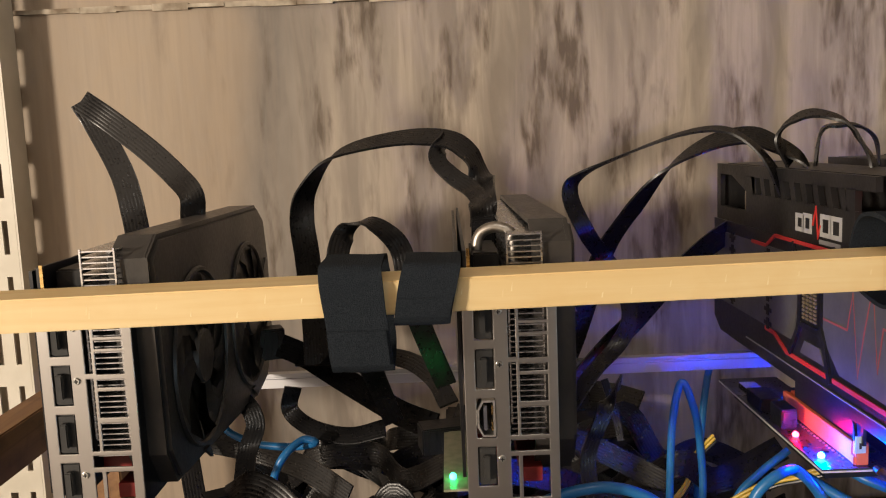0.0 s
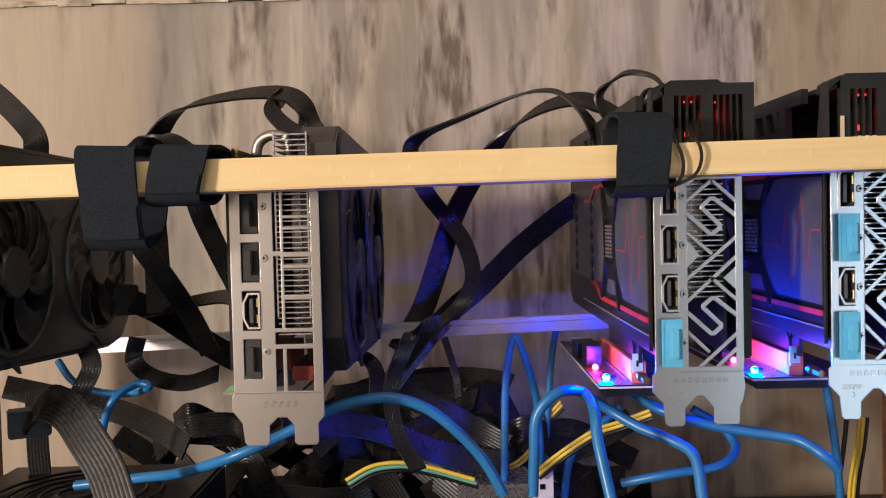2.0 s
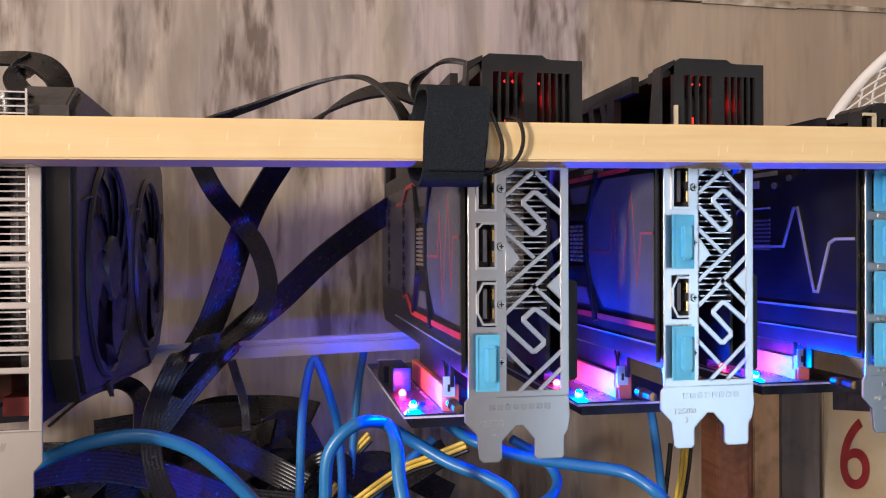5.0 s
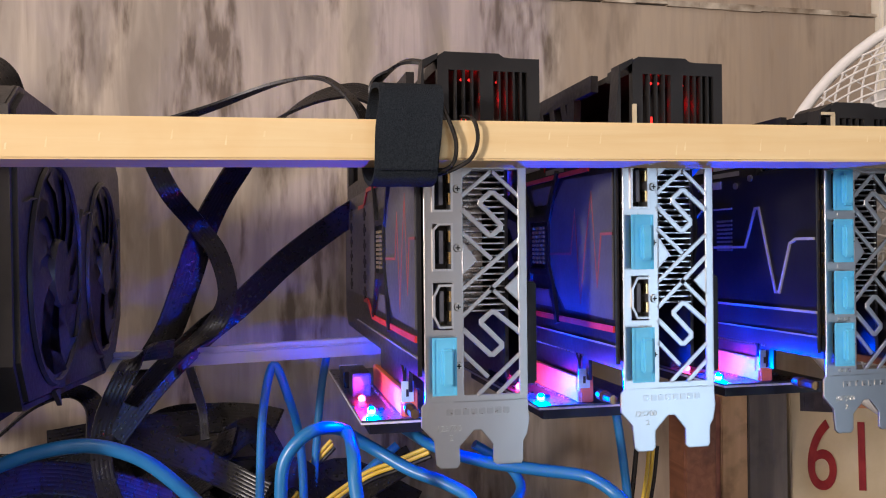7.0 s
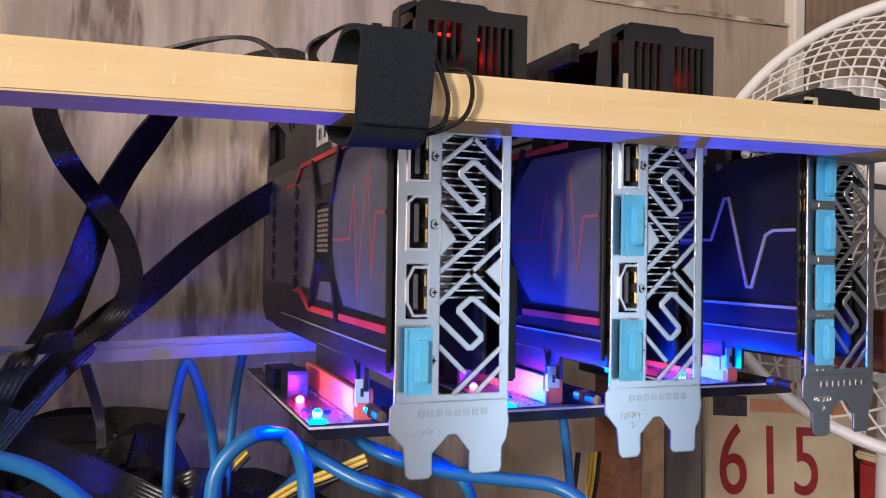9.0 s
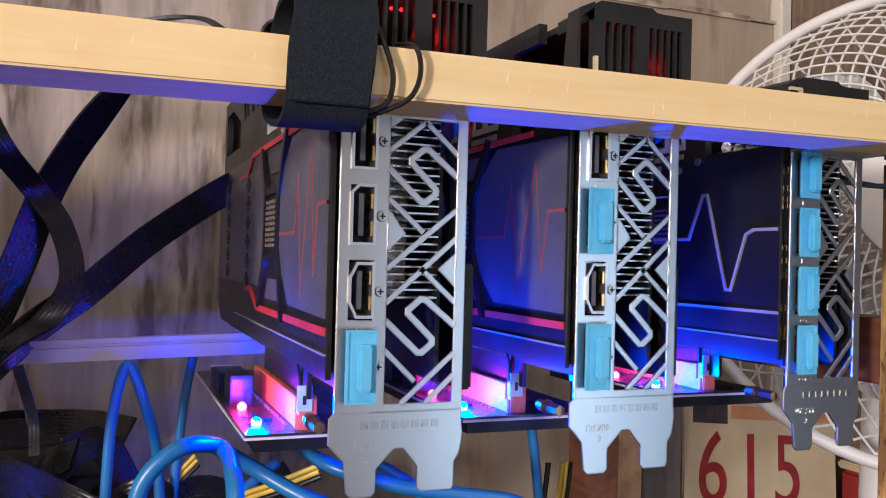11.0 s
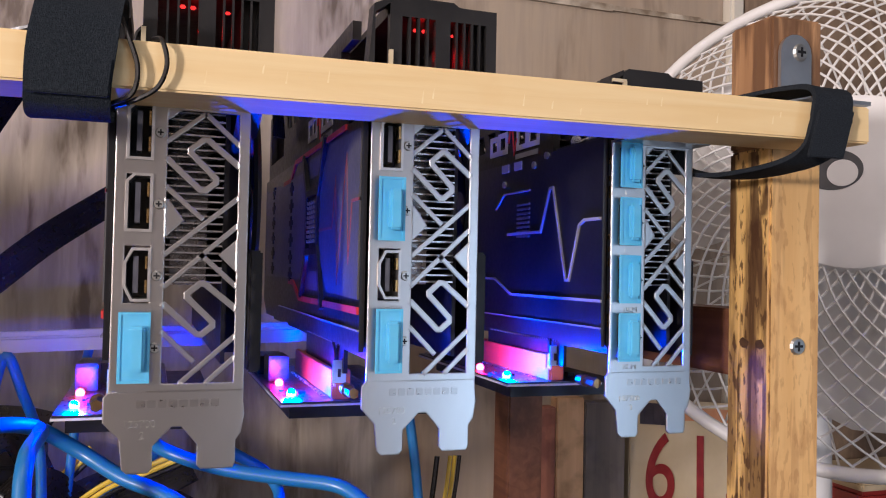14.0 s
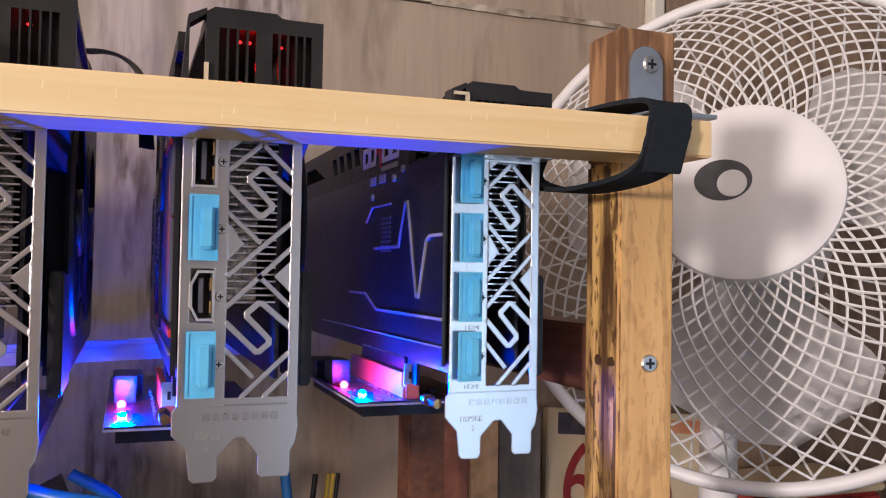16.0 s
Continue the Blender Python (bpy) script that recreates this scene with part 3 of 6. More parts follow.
def tail(bm, w, y0, y1):
    """The bracket's foot: shoulders, then two tabs with a notch between."""
    prism(bm, [(0, 0.026), (-0.0015, 0.0245), (-0.0015, 0.0165), (0.0035, 0.011), (0.0045, 0.0015), (0.006, 0.0), (0.0125, 0.0), (0.0138, 0.0015), (0.0138, 0.0085),
               (0.0195, 0.0145), (0.0225, 0.0145), (0.0275, 0.0085), (0.0275, 0.0018), (0.0288, 0.0005), (w - 0.003, 0.0005), (w - 0.0022, 0.002), (w - 0.0022, 0.0095), (w - 0.0005, 0.012), (w + 0.0005, 0.018), (w, 0.0225), (w, 0.026)], "y", y0, y1)


def fins(card, xs, ys, top, pitch, count):
    """A stack of flat cooling fins on a core."""
    bm = bmesh.new()
    box(bm, xs[0] + 0.004, xs[1] - 0.004, ys[0] + 0.02, ys[1] - 0.01, top - pitch * (count - 1) - 0.001, top - 0.001)
    core = part("heatsink", bm, FIN, card, "stack of thin aluminium cooling fins")
    bm = bmesh.new()
    box(bm, xs[0], xs[1], ys[0], ys[1], 0, 0.00055)
    first = part("fin", bm, FIN, core)
    first.matrix_local = Matrix.Translation((0, 0, top))
    for i in range(1, count):
        o = new("fin", first.data)
        o.parent = core
        o.matrix_local = Matrix.Translation((0, 0, top - i * pitch))


def port(card, kind, x, z, capped, reach=0.0112):
    """A video socket in its shell, or the rubber cap over it. x, z: its middle."""
    hw, hh = 0.0037, 0.0090 if kind == "dp" else 0.0082
    c = 0.0022
    if kind == "dp":
        shape = [(x - hw, z - hh), (x + hw, z - hh), (x + hw, z + hh), (x - hw + c, z + hh), (x - hw, z + hh - c)]
    else:
        shape = [(x - hw + c, z - hh), (x + hw, z - hh), (x + hw, z + hh), (x - hw + c, z + hh), (x - hw, z + hh - 2 * c), (x - hw, z - hh + 2 * c)]
    bm = bmesh.new()
    stroke(bm, shape, 0.0009, "y", 0.0012 if capped else -0.0009, 0.009, closed=True)
    s = part("video_socket", bm, RIM, card)
    bm = bmesh.new()
    prism(bm, shape, "y", 0.0075, 0.0085)
    part("socket_back", bm, DARK, s)
    bm = bmesh.new()
    box(bm, x - 0.0012, x + 0.0004, 0.0005, 0.0075, z - hh * 0.72, z + hh * 0.72)
    part("tongue", bm, TONGUE, s)
    bm = bmesh.new()
    for k in (-0.72, 0.22):
        box(bm, x + hw - 0.0013, x + hw - 0.0006, -0.0004, 0.0028, z + hh * k, z + hh * (k + 0.50))
    part("contact", bm, GOLD, s)
    if capped:
        bm = bmesh.new()
        box(bm, x - 0.0050, x + 0.0046, -0.0030, -0.0017, z - reach, z + reach, bevel=0.0008)
        cap = part("dust_cap", bm, CAP, card, "translucent blue rubber dust cap")
        bm = bmesh.new()
        box(bm, x - 0.0017, x + 0.0031, -0.0062, -0.0030, z - 0.0074, z + 0.0070, bevel=0.0009)
        part("grip", bm, CAP, cap)
        bm = bmesh.new()
        stroke(bm, [(x - 0.0046, z - reach + 0.0004), (x + 0.0042, z - reach + 0.0004), (x + 0.0042, z + reach - 0.0004), (x - 0.0046, z + reach - 0.0004)], 0.0009, "y", -0.0034, -0.0028, closed=True)
        part("rim", bm, CAP, cap)


def vent_card(at, W, caps, kinds, lines, low, label, group, turn=0.0):
    """A card with an S-patterned bracket, seen from its backplate side. Origin: the bracket's lower left corner."""
    card = thing("graphics_card", at, label, "graphics card", group, turn=turn)
    zt = TOP
    ox, oz, ow, oh = 0.0158, zt - 0.001, W - 0.0193, 0.089
    ports = [(0.0075, zt - 0.0085 - 0.0232 * i) for i in range(4)]
    bm = bmesh.new()
    holes = [(ox, ox + ow, oz - oh, oz)] + [(x - 0.0039, x + 0.0039, z - 0.0092, z + 0.0092) for x, z in ports]
    plate(bm, (0.0, W, 0.026, zt), holes, 0.0, 0.0009)
    tail(bm, W, 0.0, 0.0009)
    box(bm, 0.0, W, -0.0115, 0.0009, zt, zt + 0.0009)

    def s(pts, w=0.0017):
        stroke(bm, [(ox + a * 0.001 * ow / 0.0205, oz - b * 0.001) for a, b in pts], w, "y", 0.00006, 0.00084)

    def tri(pts):
        prism(bm, [(ox + a * 0.001 * ow / 0.0205, oz - b * 0.001) for a, b in pts], "y", 0.00006, 0.00084)
    s([(10.7, 0.6), (-0.3, 10.6)])
    s([(10.7, 0.6), (20.8, 10.6)])
    tri([(-0.2, -0.2), (4.2, -0.2), (0.9, 2.8), (-0.2, 3.5)])
    for d in (0.0, 47.3):
        s([(20.8, 17.6 + d), (19.8, 16.6 + d), (11.6, 9.3 + d), (10.2, 9.2 + d), (6.6, 12.6 + d), (6.6, 13.8 + d), (14.0, 21.8 + d), (14.0, 23.2 + d), (10.9, 26.0 + d), (9.7, 26.0 + d), (-0.3, 15.8 + d)], 0.0021)
    s([(-0.3, 25.0), (10.6, 35.6)])
    tri([(-0.2, 29.0), (0.8, 29.4), (5.2, 36.0), (0.3, 41.5), (-0.2, 41.5)])
    s([(20.8, 27.8), (-0.3, 47.4)])
    s([(20.8, 37.0), (-0.3, 58.0)])
    s([(10.0, 46.8), (20.8, 57.5)])
    tri([(20.7, 41.5), (15.2, 47.0), (20.7, 52.8)])
    s([(-0.3, 72.3), (9.0, 82.3)])
    s([(20.8, 73.6), (5.0, 89.2)])
    s([(20.8, 80.6), (12.4, 89.2)])
    br = part("bracket", bm, BRACKET, card, "stamped steel bracket cut in an angular pattern")
    # raised stamping: a plain bar where the maker's name stands, and the part number
    for i in range(8):
        x = 0.0085 + i * 0.0033
        part("stamped_bar", boxes((x, x + 0.0026, -0.00025, 0.0002, 0.0208, 0.0234), bevel=0.0002), STAMP, br)
    text_mesh("stamped_number", "125700" if not low else "107900", 0.0034, SCREW, br, pose(0.0095, -0.0001, 0.0155, 90, 0, 0))
    text_mesh("stamped_digit", "2", 0.0034, SCREW, br, pose(0.0105, -0.0001, 0.0118, 90, 0, 0))
    for (x, z), k, c in zip(ports, kinds, caps):
        port(card, k, x, z, c, 0.0096 if low else 0.0112)
        screw(card, (0.0135, -0.0002, z - 0.0003), 0.0019)
        if k == "hdmi":
            text_mesh("port_word", "HDMI", 0.0026, SCREW, br, pose(x + 0.002, -0.0001, z - 0.0122, 90, 0, 0))
        else:
            bm = bmesh.new()
            box(bm, x - 0.001, x + 0.001, -0.0002, 0.0002, z - 0.0122, z - 0.0120)
            box(bm, x - 0.001, x - 0.0008, -0.0002, 0.0002, z - 0.0120, z - 0.0106)
            part("port_mark", bm, SCREW, br)
    bm = bmesh.new()
    cyl(bm, (-0.0035, 0.003, 0.0215), (-0.0035, 0.012, 0.0215), 0.0020, None, 6)
    cyl(bm, (-0.0035, 0.012, 0.0215), (-0.0035, 0.017, 0.0215), 0.0026, 0.0022, 12)
    part("standoff_nut", bm, DARK_BRASS, card, "brass nut behind the bracket")
    # fins behind the opening
    fins(card, (ox - 0.002, ox + ow - 0.0043), (0.0045, 0.22), zt + 0.016, 0.00245, 31)
    bm = bmesh.new()
    box(bm, ox + ow - 0.0040, ox + ow - 0.0025, 0.006, 0.22, 0.034, zt + 0.016)
    part("inner_wall", bm, BLACK, card)
    # circuit board with its edge connector
    bm = bmesh.new()
    box(bm, 0.0008, 0.0024, 0.003, 0.244, 0.0335, zt + 0.004)
    box(bm, 0.0008, 0.0024, 0.040, 0.125, 0.024, 0.0336)
    pcb = part("circuit_board", bm, PCB, card)
    bm = bmesh.new()
    for i in range(36):
        y = 0.046 + i * 0.0021
        box(bm, 0.0002, 0.0010, y, y + 0.0012, 0.0345, 0.0353)
    part("contact_strip", bm, CHROME, pcb)
    bm = bmesh.new()
    rc = random.Random(8)
    for i in range(16):
        z, y = rc.uniform(0.037, zt), rc.choice((0.0035, 0.0045))
        box(bm, 0.0004, 0.0028, 0.0018, 0.0030, z, z + 0.0022)
    part("solder_edge", bm, GOLD, pcb)
    # backplate
    bm = bmesh.new()
    prism(bm, [(0.003, 0.036), (0.256, 0.036), (0.271, 0.045), (0.271, zt + 0.002), (0.003, zt + 0.002)], "x", -0.0022, -0.0004)
    bp = part("backplate", bm, BACKPLATE, card, "black metal backplate with printed pulse line")
    f0, f1 = -0.0028, -0.0021

    def mark(name, pts, w, m, d0=f0 - 0.0002, d1=f1):
        b2 = bmesh.new()
        stroke(b2, pts, w, "x", d0, d1)
        return part(name, b2, m, bp)
    if lines == "red":
        bm = bmesh.new()
        prism(bm, [(0.0045, 0.0545), (0.060, 0.0555), (0.074, 0.066), (0.081, 0.078), (0.081, 0.096), (0.074, 0.108), (0.060, 0.1175), (0.0045, 0.116)], "x", f0, f1)
        part("grey_field", bm, GREY, bp, "grey painted field of the backplate")
        bm = bmesh.new()
        prism(bm, [(0.120, 0.060), (0.260, 0.060), (0.260, 0.112), (0.120, 0.112), (0.114, 0.086)], "x", f0, f1)
        part("grey_field", bm, GREY, bp)
        for z0, z1 in ((0.107, 0.116), (0.0555, 0.064)):
            bm = bmesh.new()
            prism(bm, [(0.084, z0), (0.104, z0), (0.110, z1), (0.078, z1)] if z0 > 0.08 else [(0.078, z0), (0.110, z0), (0.104, z1), (0.084, z1)], "x", f0, f1)
            part("grey_field", bm, GREY, bp)
        bm = bmesh.new()
        stroke(bm, [(0.068, 0.122), (0.078, 0.104), (0.082, 0.098), (0.082, 0.075), (0.078, 0.069), (0.070, 0.048)], 0.0035, "x", f0 - 0.0012, f1)
        stroke(bm, [(0.122, 0.119), (0.112, 0.103), (0.110, 0.098), (0.110, 0.075), (0.112, 0.069), (0.124, 0.052)], 0.0035, "x", f0 - 0.0012, f1)
        stroke(bm, [(0.080, 0.100), (0.112, 0.100)], 0.003, "x", f0 - 0.001, f1)
        stroke(bm, [(0.080, 0.073), (0.112, 0.073)], 0.003, "x", f0 - 0.001, f1)
        part("clamp", bm, BLACK, bp, "black four-armed clamp of the cooler")
        bm = bmesh.new()
        box(bm, f0 - 0.0012, f0 - 0.0001, -0.0013, 0.0013, -0.0007, 0.0007)
        first = part("capacitor", bm, SMALL_PART, bp)
        for i in range(9):
            for j in range(4):
                o = first if i + j == 0 else new("capacitor", first.data)
                o.parent = bp
                o.matrix_local = Matrix.Translation((0, 0.089 + j * 0.005, 0.0777 + i * 0.0022))
        # cross-shaped holes left uncut: dark pads carry their shade
        bm = bmesh.new()
        box(bm, f0 - 0.0003, f1, -0.0060, 0.0060, -0.0013, 0.0013)
        box(bm, f0 - 0.0004, f1, -0.0022, 0.0022, -0.0036, 0.0036)
        first = part("hole_mark", bm, DARK, bp)
        for i in range(6):
            for y, dz in ((0.160, 0), (0.228, 0.003)):
                o = first if i == 0 and not dz else new("hole_mark", first.data)
                o.parent = bp
                o.matrix_local = Matrix.Translation((0, y, 0.062 + i * 0.009 + dz))
        mark("red_line", [(0.004, 0.0505), (0.068, 0.0505)], 0.0026, RED)
        mark("red_line", [(0.072, 0.0505), (0.130, 0.0505), (0.150, 0.058), (0.165, 0.058)], 0.0026, RED)
        mark("red_line", [(0.03, 0.1200), (0.150, 0.1200), (0.165, 0.112), (0.19, 0.112)], 0.0022, RED)
        mark("pulse_line", [(0.0045, 0.0905), (0.016, 0.0905), (0.0205, 0.068), (0.0265, 0.109), (0.034, 0.085), (0.040, 0.060), (0.0465, 0.102), (0.052, 0.082), (0.058, 0.082), (0.080, 0.082)], 0.0012, DULL_RED)
    else:
        mark("white_line", [(0.003, 0.0545), (0.090, 0.0545), (0.11, 0.062), (0.14, 0.062)], 0.0012, WHITE_PRINT)
        mark("pulse_line", [(0.004, 0.0880), (0.017, 0.0880), (0.0215, 0.0860), (0.030, 0.0625), (0.033, 0.0625), (0.046, 0.104), (0.049, 0.104), (0.058, 0.0845), (0.075, 0.0845), (0.095, 0.0845)], 0.0013, WHITE_PRINT)
        mark("white_line", [(0.07, 0.105), (0.10, 0.105), (0.11, 0.098)], 0.0008, WHITE_PRINT)
        for y, z in ((0.066, 0.1165), (0.053, 0.1195), (0.10, 0.11)):
            bm = bmesh.new()
            cyl(bm, (f0 - 0.0004, y, z), (f1, y, z), 0.0017, None, 12)
            part("rivet", bm, SCREW, bp)
        bm = bmesh.new()
        for i in range(8):
            box(bm, f0 - 0.0001, f1, 0.070, 0.084, 0.0825 + i * 0.0022, 0.0836 + i * 0.0022)
        part("print_block", bm, GREY, bp)
        bm = bmesh.new()
        for y0 in (0.080, 0.095):
            box(bm, f0 - 0.0001, f1, y0, y0 + 0.008, 0.1160, 0.1200)
        part("print_bar", bm, WHITE_PRINT, bp)
    mark("edge_line", [(0.003, 0.0435), (0.20, 0.0435)], 0.0006, WHITE_PRINT)
    # shroud: fan side, top cage with slats, end cap with two groups of slots
    h = zt + (0.031 if low else 0.0455)
    bm = bmesh.new()
    prism(bm, [(0.045, 0.034), (0.256, 0.034), (0.270, 0.045), (0.270, h - 0.01), (0.262, h - 0.002), (0.008, h - 0.006), (0.008, zt + 0.006), (0.045, zt - 0.01)], "x", W - 0.003, W + 0.0055)
    sh = part("shroud", bm, SHROUD, card, "black plastic fan shroud with red glow inside")
    x0, x1 = (0.001, W + 0.0075)
    z0 = zt + 0.004
    bm = bmesh.new()
    slots = [(x0 + 0.0105 + i * 0.0034, x0 + 0.0132 + i * 0.0034) for i in range(4)] + [(x0 + 0.0290 + i * 0.0030, x0 + 0.0313 + i * 0.0030) for i in range(5)]
    plate(bm, (x0 + 0.006, x1, z0, h - 0.001), [(a, b, z0 + 0.003, h - 0.0065) for a, b in slots], 0.004, 0.0075)
    prism(bm, [(x0 - 0.003, z0), (x0 + 0.0005, z0), (x0 + 0.0005, h - 0.006), (x0 + 0.0062, h - 0.002), (x0 + 0.0062, h), (x0, h - 0.003)], "y", 0.004, 0.012)
    part("end_cap", bm, SHROUD, sh, "slatted black end of the shroud")
    bm = bmesh.new()
    prism(bm, [(x0 + 0.006, h - 0.0012), (x0 + 0.009, h + 0.0008), (x1 - 0.017, h + 0.0008), (x1 - 0.015, h - 0.0006), (x1, h - 0.0022), (x1, h - 0.006), (x0 + 0.006, h - 0.006)], "y", 0.0045, 0.030)
    box(bm, x0 + 0.006, x1, 0.03, 0.268, h - 0.005, h - 0.0025)
    part("top_plate", bm, SHROUD, sh)
    part("lower_lip", boxes((W + 0.0014, W + 0.0060, 0.006, 0.046, 0.031, 0.0725), bevel=0.0008), SHROUD, sh)
    # side above the backplate: a row of slanted slots over a plain lettered band, an open frame at the far end
    bm = bmesh.new()
    xa, xb = x0 - 0.002, x0 + 0.0015
    zs = h - 0.0200 if low else z0 + 0.0205
    for i in range(9):
        y = 0.0585 + i * 0.0160
        prism(bm, [(y, zs), (y + 0.0065, zs), (y + 0.0105, h - 0.0095), (y + 0.004, h - 0.0095)], "x", xa, xb)
    box(bm, xa, xb, 0.050, 0.206, z0 - 0.002, zs + 0.0003)
    box(bm, xa, xb, 0.030, 0.268, h - 0.0098, h - 0.0024)
    box(bm, xa, xb, 0.0505, 0.060, zs, h - 0.0095)
    box(bm, xa, xb, 0.190, 0.206, zs, h - 0.0095)
    box(bm, xa, xb, 0.2062, 0.262, z0 - 0.002, z0 + 0.008)
    prism(bm, [(0.206, h - 0.011), (0.206, h - 0.020), (0.236, h - 0.0098), (0.206, h - 0.0098)], "x", xa, xb)
    box(bm, xa, xb, 0.2605, 0.2682, z0 - 0.02, h - 0.0098)
    box(bm, xb, xb + 0.016, 0.2640, 0.2680, z0 - 0.02, h - 0.0060)
    part("side_panel", bm, SHROUD, sh)
    for y, wide, tall in ((0.065, 0.0105, 0.0100), (0.0775, 0.0105, 0.0100), (0.1015, 0.0090, 0.0088), (0.1120, 0.0090, 0.0080)):
        bm = bmesh.new()
        stroke(bm, [(y, z0 + 0.0050), (y + wide, z0 + 0.0050), (y + wide, z0 + 0.0050 + tall), (y, z0 + 0.0050 + tall)], 0.0026, "x", xa - 0.0004, xa + 0.0002, closed=True)
        part("side_bar", bm, SIDE_PRINT, sh, "white shape in place of lettering")
    part("small_bar", boxes((xa - 0.0004, xa + 0.0002, 0.065, 0.090, z0 - 0.0004, z0 + 0.0020)), WHITE_PRINT, sh)
    bm = bmesh.new()
    stroke(bm, [(0.0885, z0 + 0.010), (0.0920, z0 + 0.0030), (0.0950, z0 + 0.0190), (0.0990, z0 + 0.009)], 0.0016, "x", xa - 0.0005, xa + 0.0001)
    part("side_pulse", bm, RED, sh)
    bm = bmesh.new()
    for i in range(4):
        tube(bm, [(x0 + 0.010 + i * 0.007, 0.05, z0 + 0.004), (x0 + 0.010 + i * 0.007, 0.10, z0 + 0.012), (x0 + 0.010 + i * 0.007, 0.16, z0 + 0.012), (x0 + 0.010 + i * 0.007, 0.20, z0 + 0.002)], 0.003, 8, 4)
    part("heat_pipe", bm, CHROME, card, smooth=True)
    if not low:
        for x, dz, tall in ((0.0175, 0.0, 0.0012), (0.0209, 0.0, 0.0012), (0.0180, -0.0150, 0.0028), (0.0325, -0.0006, 0.0010)):
            part("light_strip", boxes((x0 + x, x0 + x + 0.0020, 0.013, 0.0145, h - 0.0078 + dz - tall, h - 0.0078 + dz), bevel=0.0004), GLOW_RED, sh, "glowing red light strip")
    pin = bmesh.new()
    box(pin, x0 + 0.0055, x0 + 0.0070, 0.0025, 0.0038, z0 + 0.012, z0 + 0.022)
    if low:
        box(pin, x0 + 0.0005, x0 + 0.0068, 0.0025, 0.0038, z0 + 0.0215, z0 + 0.0228)
    part("pin", pin, PALE_BRASS, card)
    # fans on the far side
    for yc in (0.070, 0.178):
        fan(card, (W + 0.0058, yc, 0.092), 0.044, SHROUD)
    return card


def fan(card, c, r, material):
    """A cooler fan on a card's side, facing +x: ring, hub and curved blades."""
    bm = bmesh.new()
    ring(bm, c, r, 0.0016, "x", 40, 6)
    f = part("cooler_fan", bm, material, card, smooth=True)
    bm = bmesh.new()
    cyl(bm, (c[0] - 0.002, c[1], c[2]), (c[0] + 0.0022, c[1], c[2]), r * 0.34, r * 0.30, 28)
    part("hub", bm, material, f, smooth=True)
    bm = bmesh.new()
    inner, outer = [], []
    for j in range(4):
        u = j / 3
        rr = r * (0.33 + 0.62 * u)
        a = 0.5 * u * u
        inner.append(bm.verts.new((-0.001, rr * math.cos(a), rr * math.sin(a))))
        a += 0.46
        outer.append(bm.verts.new((0.0015, rr * math.cos(a), rr * math.sin(a))))
    fs = [bm.faces.new((inner[j], inner[j + 1], outer[j + 1], outer[j])) for j in range(3)]
    bmesh.ops.solidify(bm, geom=fs, thickness=0.0006)
    first = part("blade", bm, material, f, smooth=True)
    for k in range(11):
        o = first if k == 0 else new("blade", first.data)
        o.parent = f
        o.matrix_local = Matrix.Translation(c) @ Matrix.Rotation(2 * math.pi * k / 11, 4, "X")


PULSE = "black graphics card with grey backplate and red pulse line"
vent_card((0.2055, 0.3755, 0.9125), 0.0420, (0, 0, 0, 1), ("dp", "dp", "hdmi", "dp"), "red", False, PULSE, "graphics cards on the rig")
vent_card((0.2894, 0.3765, 0.9140), 0.0409, (0, 1, 0, 1), ("dp", "dp", "hdmi", "dp"), "red", False, PULSE, "graphics cards on the rig")
vent_card((0.3914, 0.3860, 0.9140), 0.0385, (1, 1, 1, 1), ("dp", "dp", "hdmi", "hdmi"), "white", True, "black graphics card with white pulse line and four blue socket caps", "graphics cards on the rig", turn=1.0)


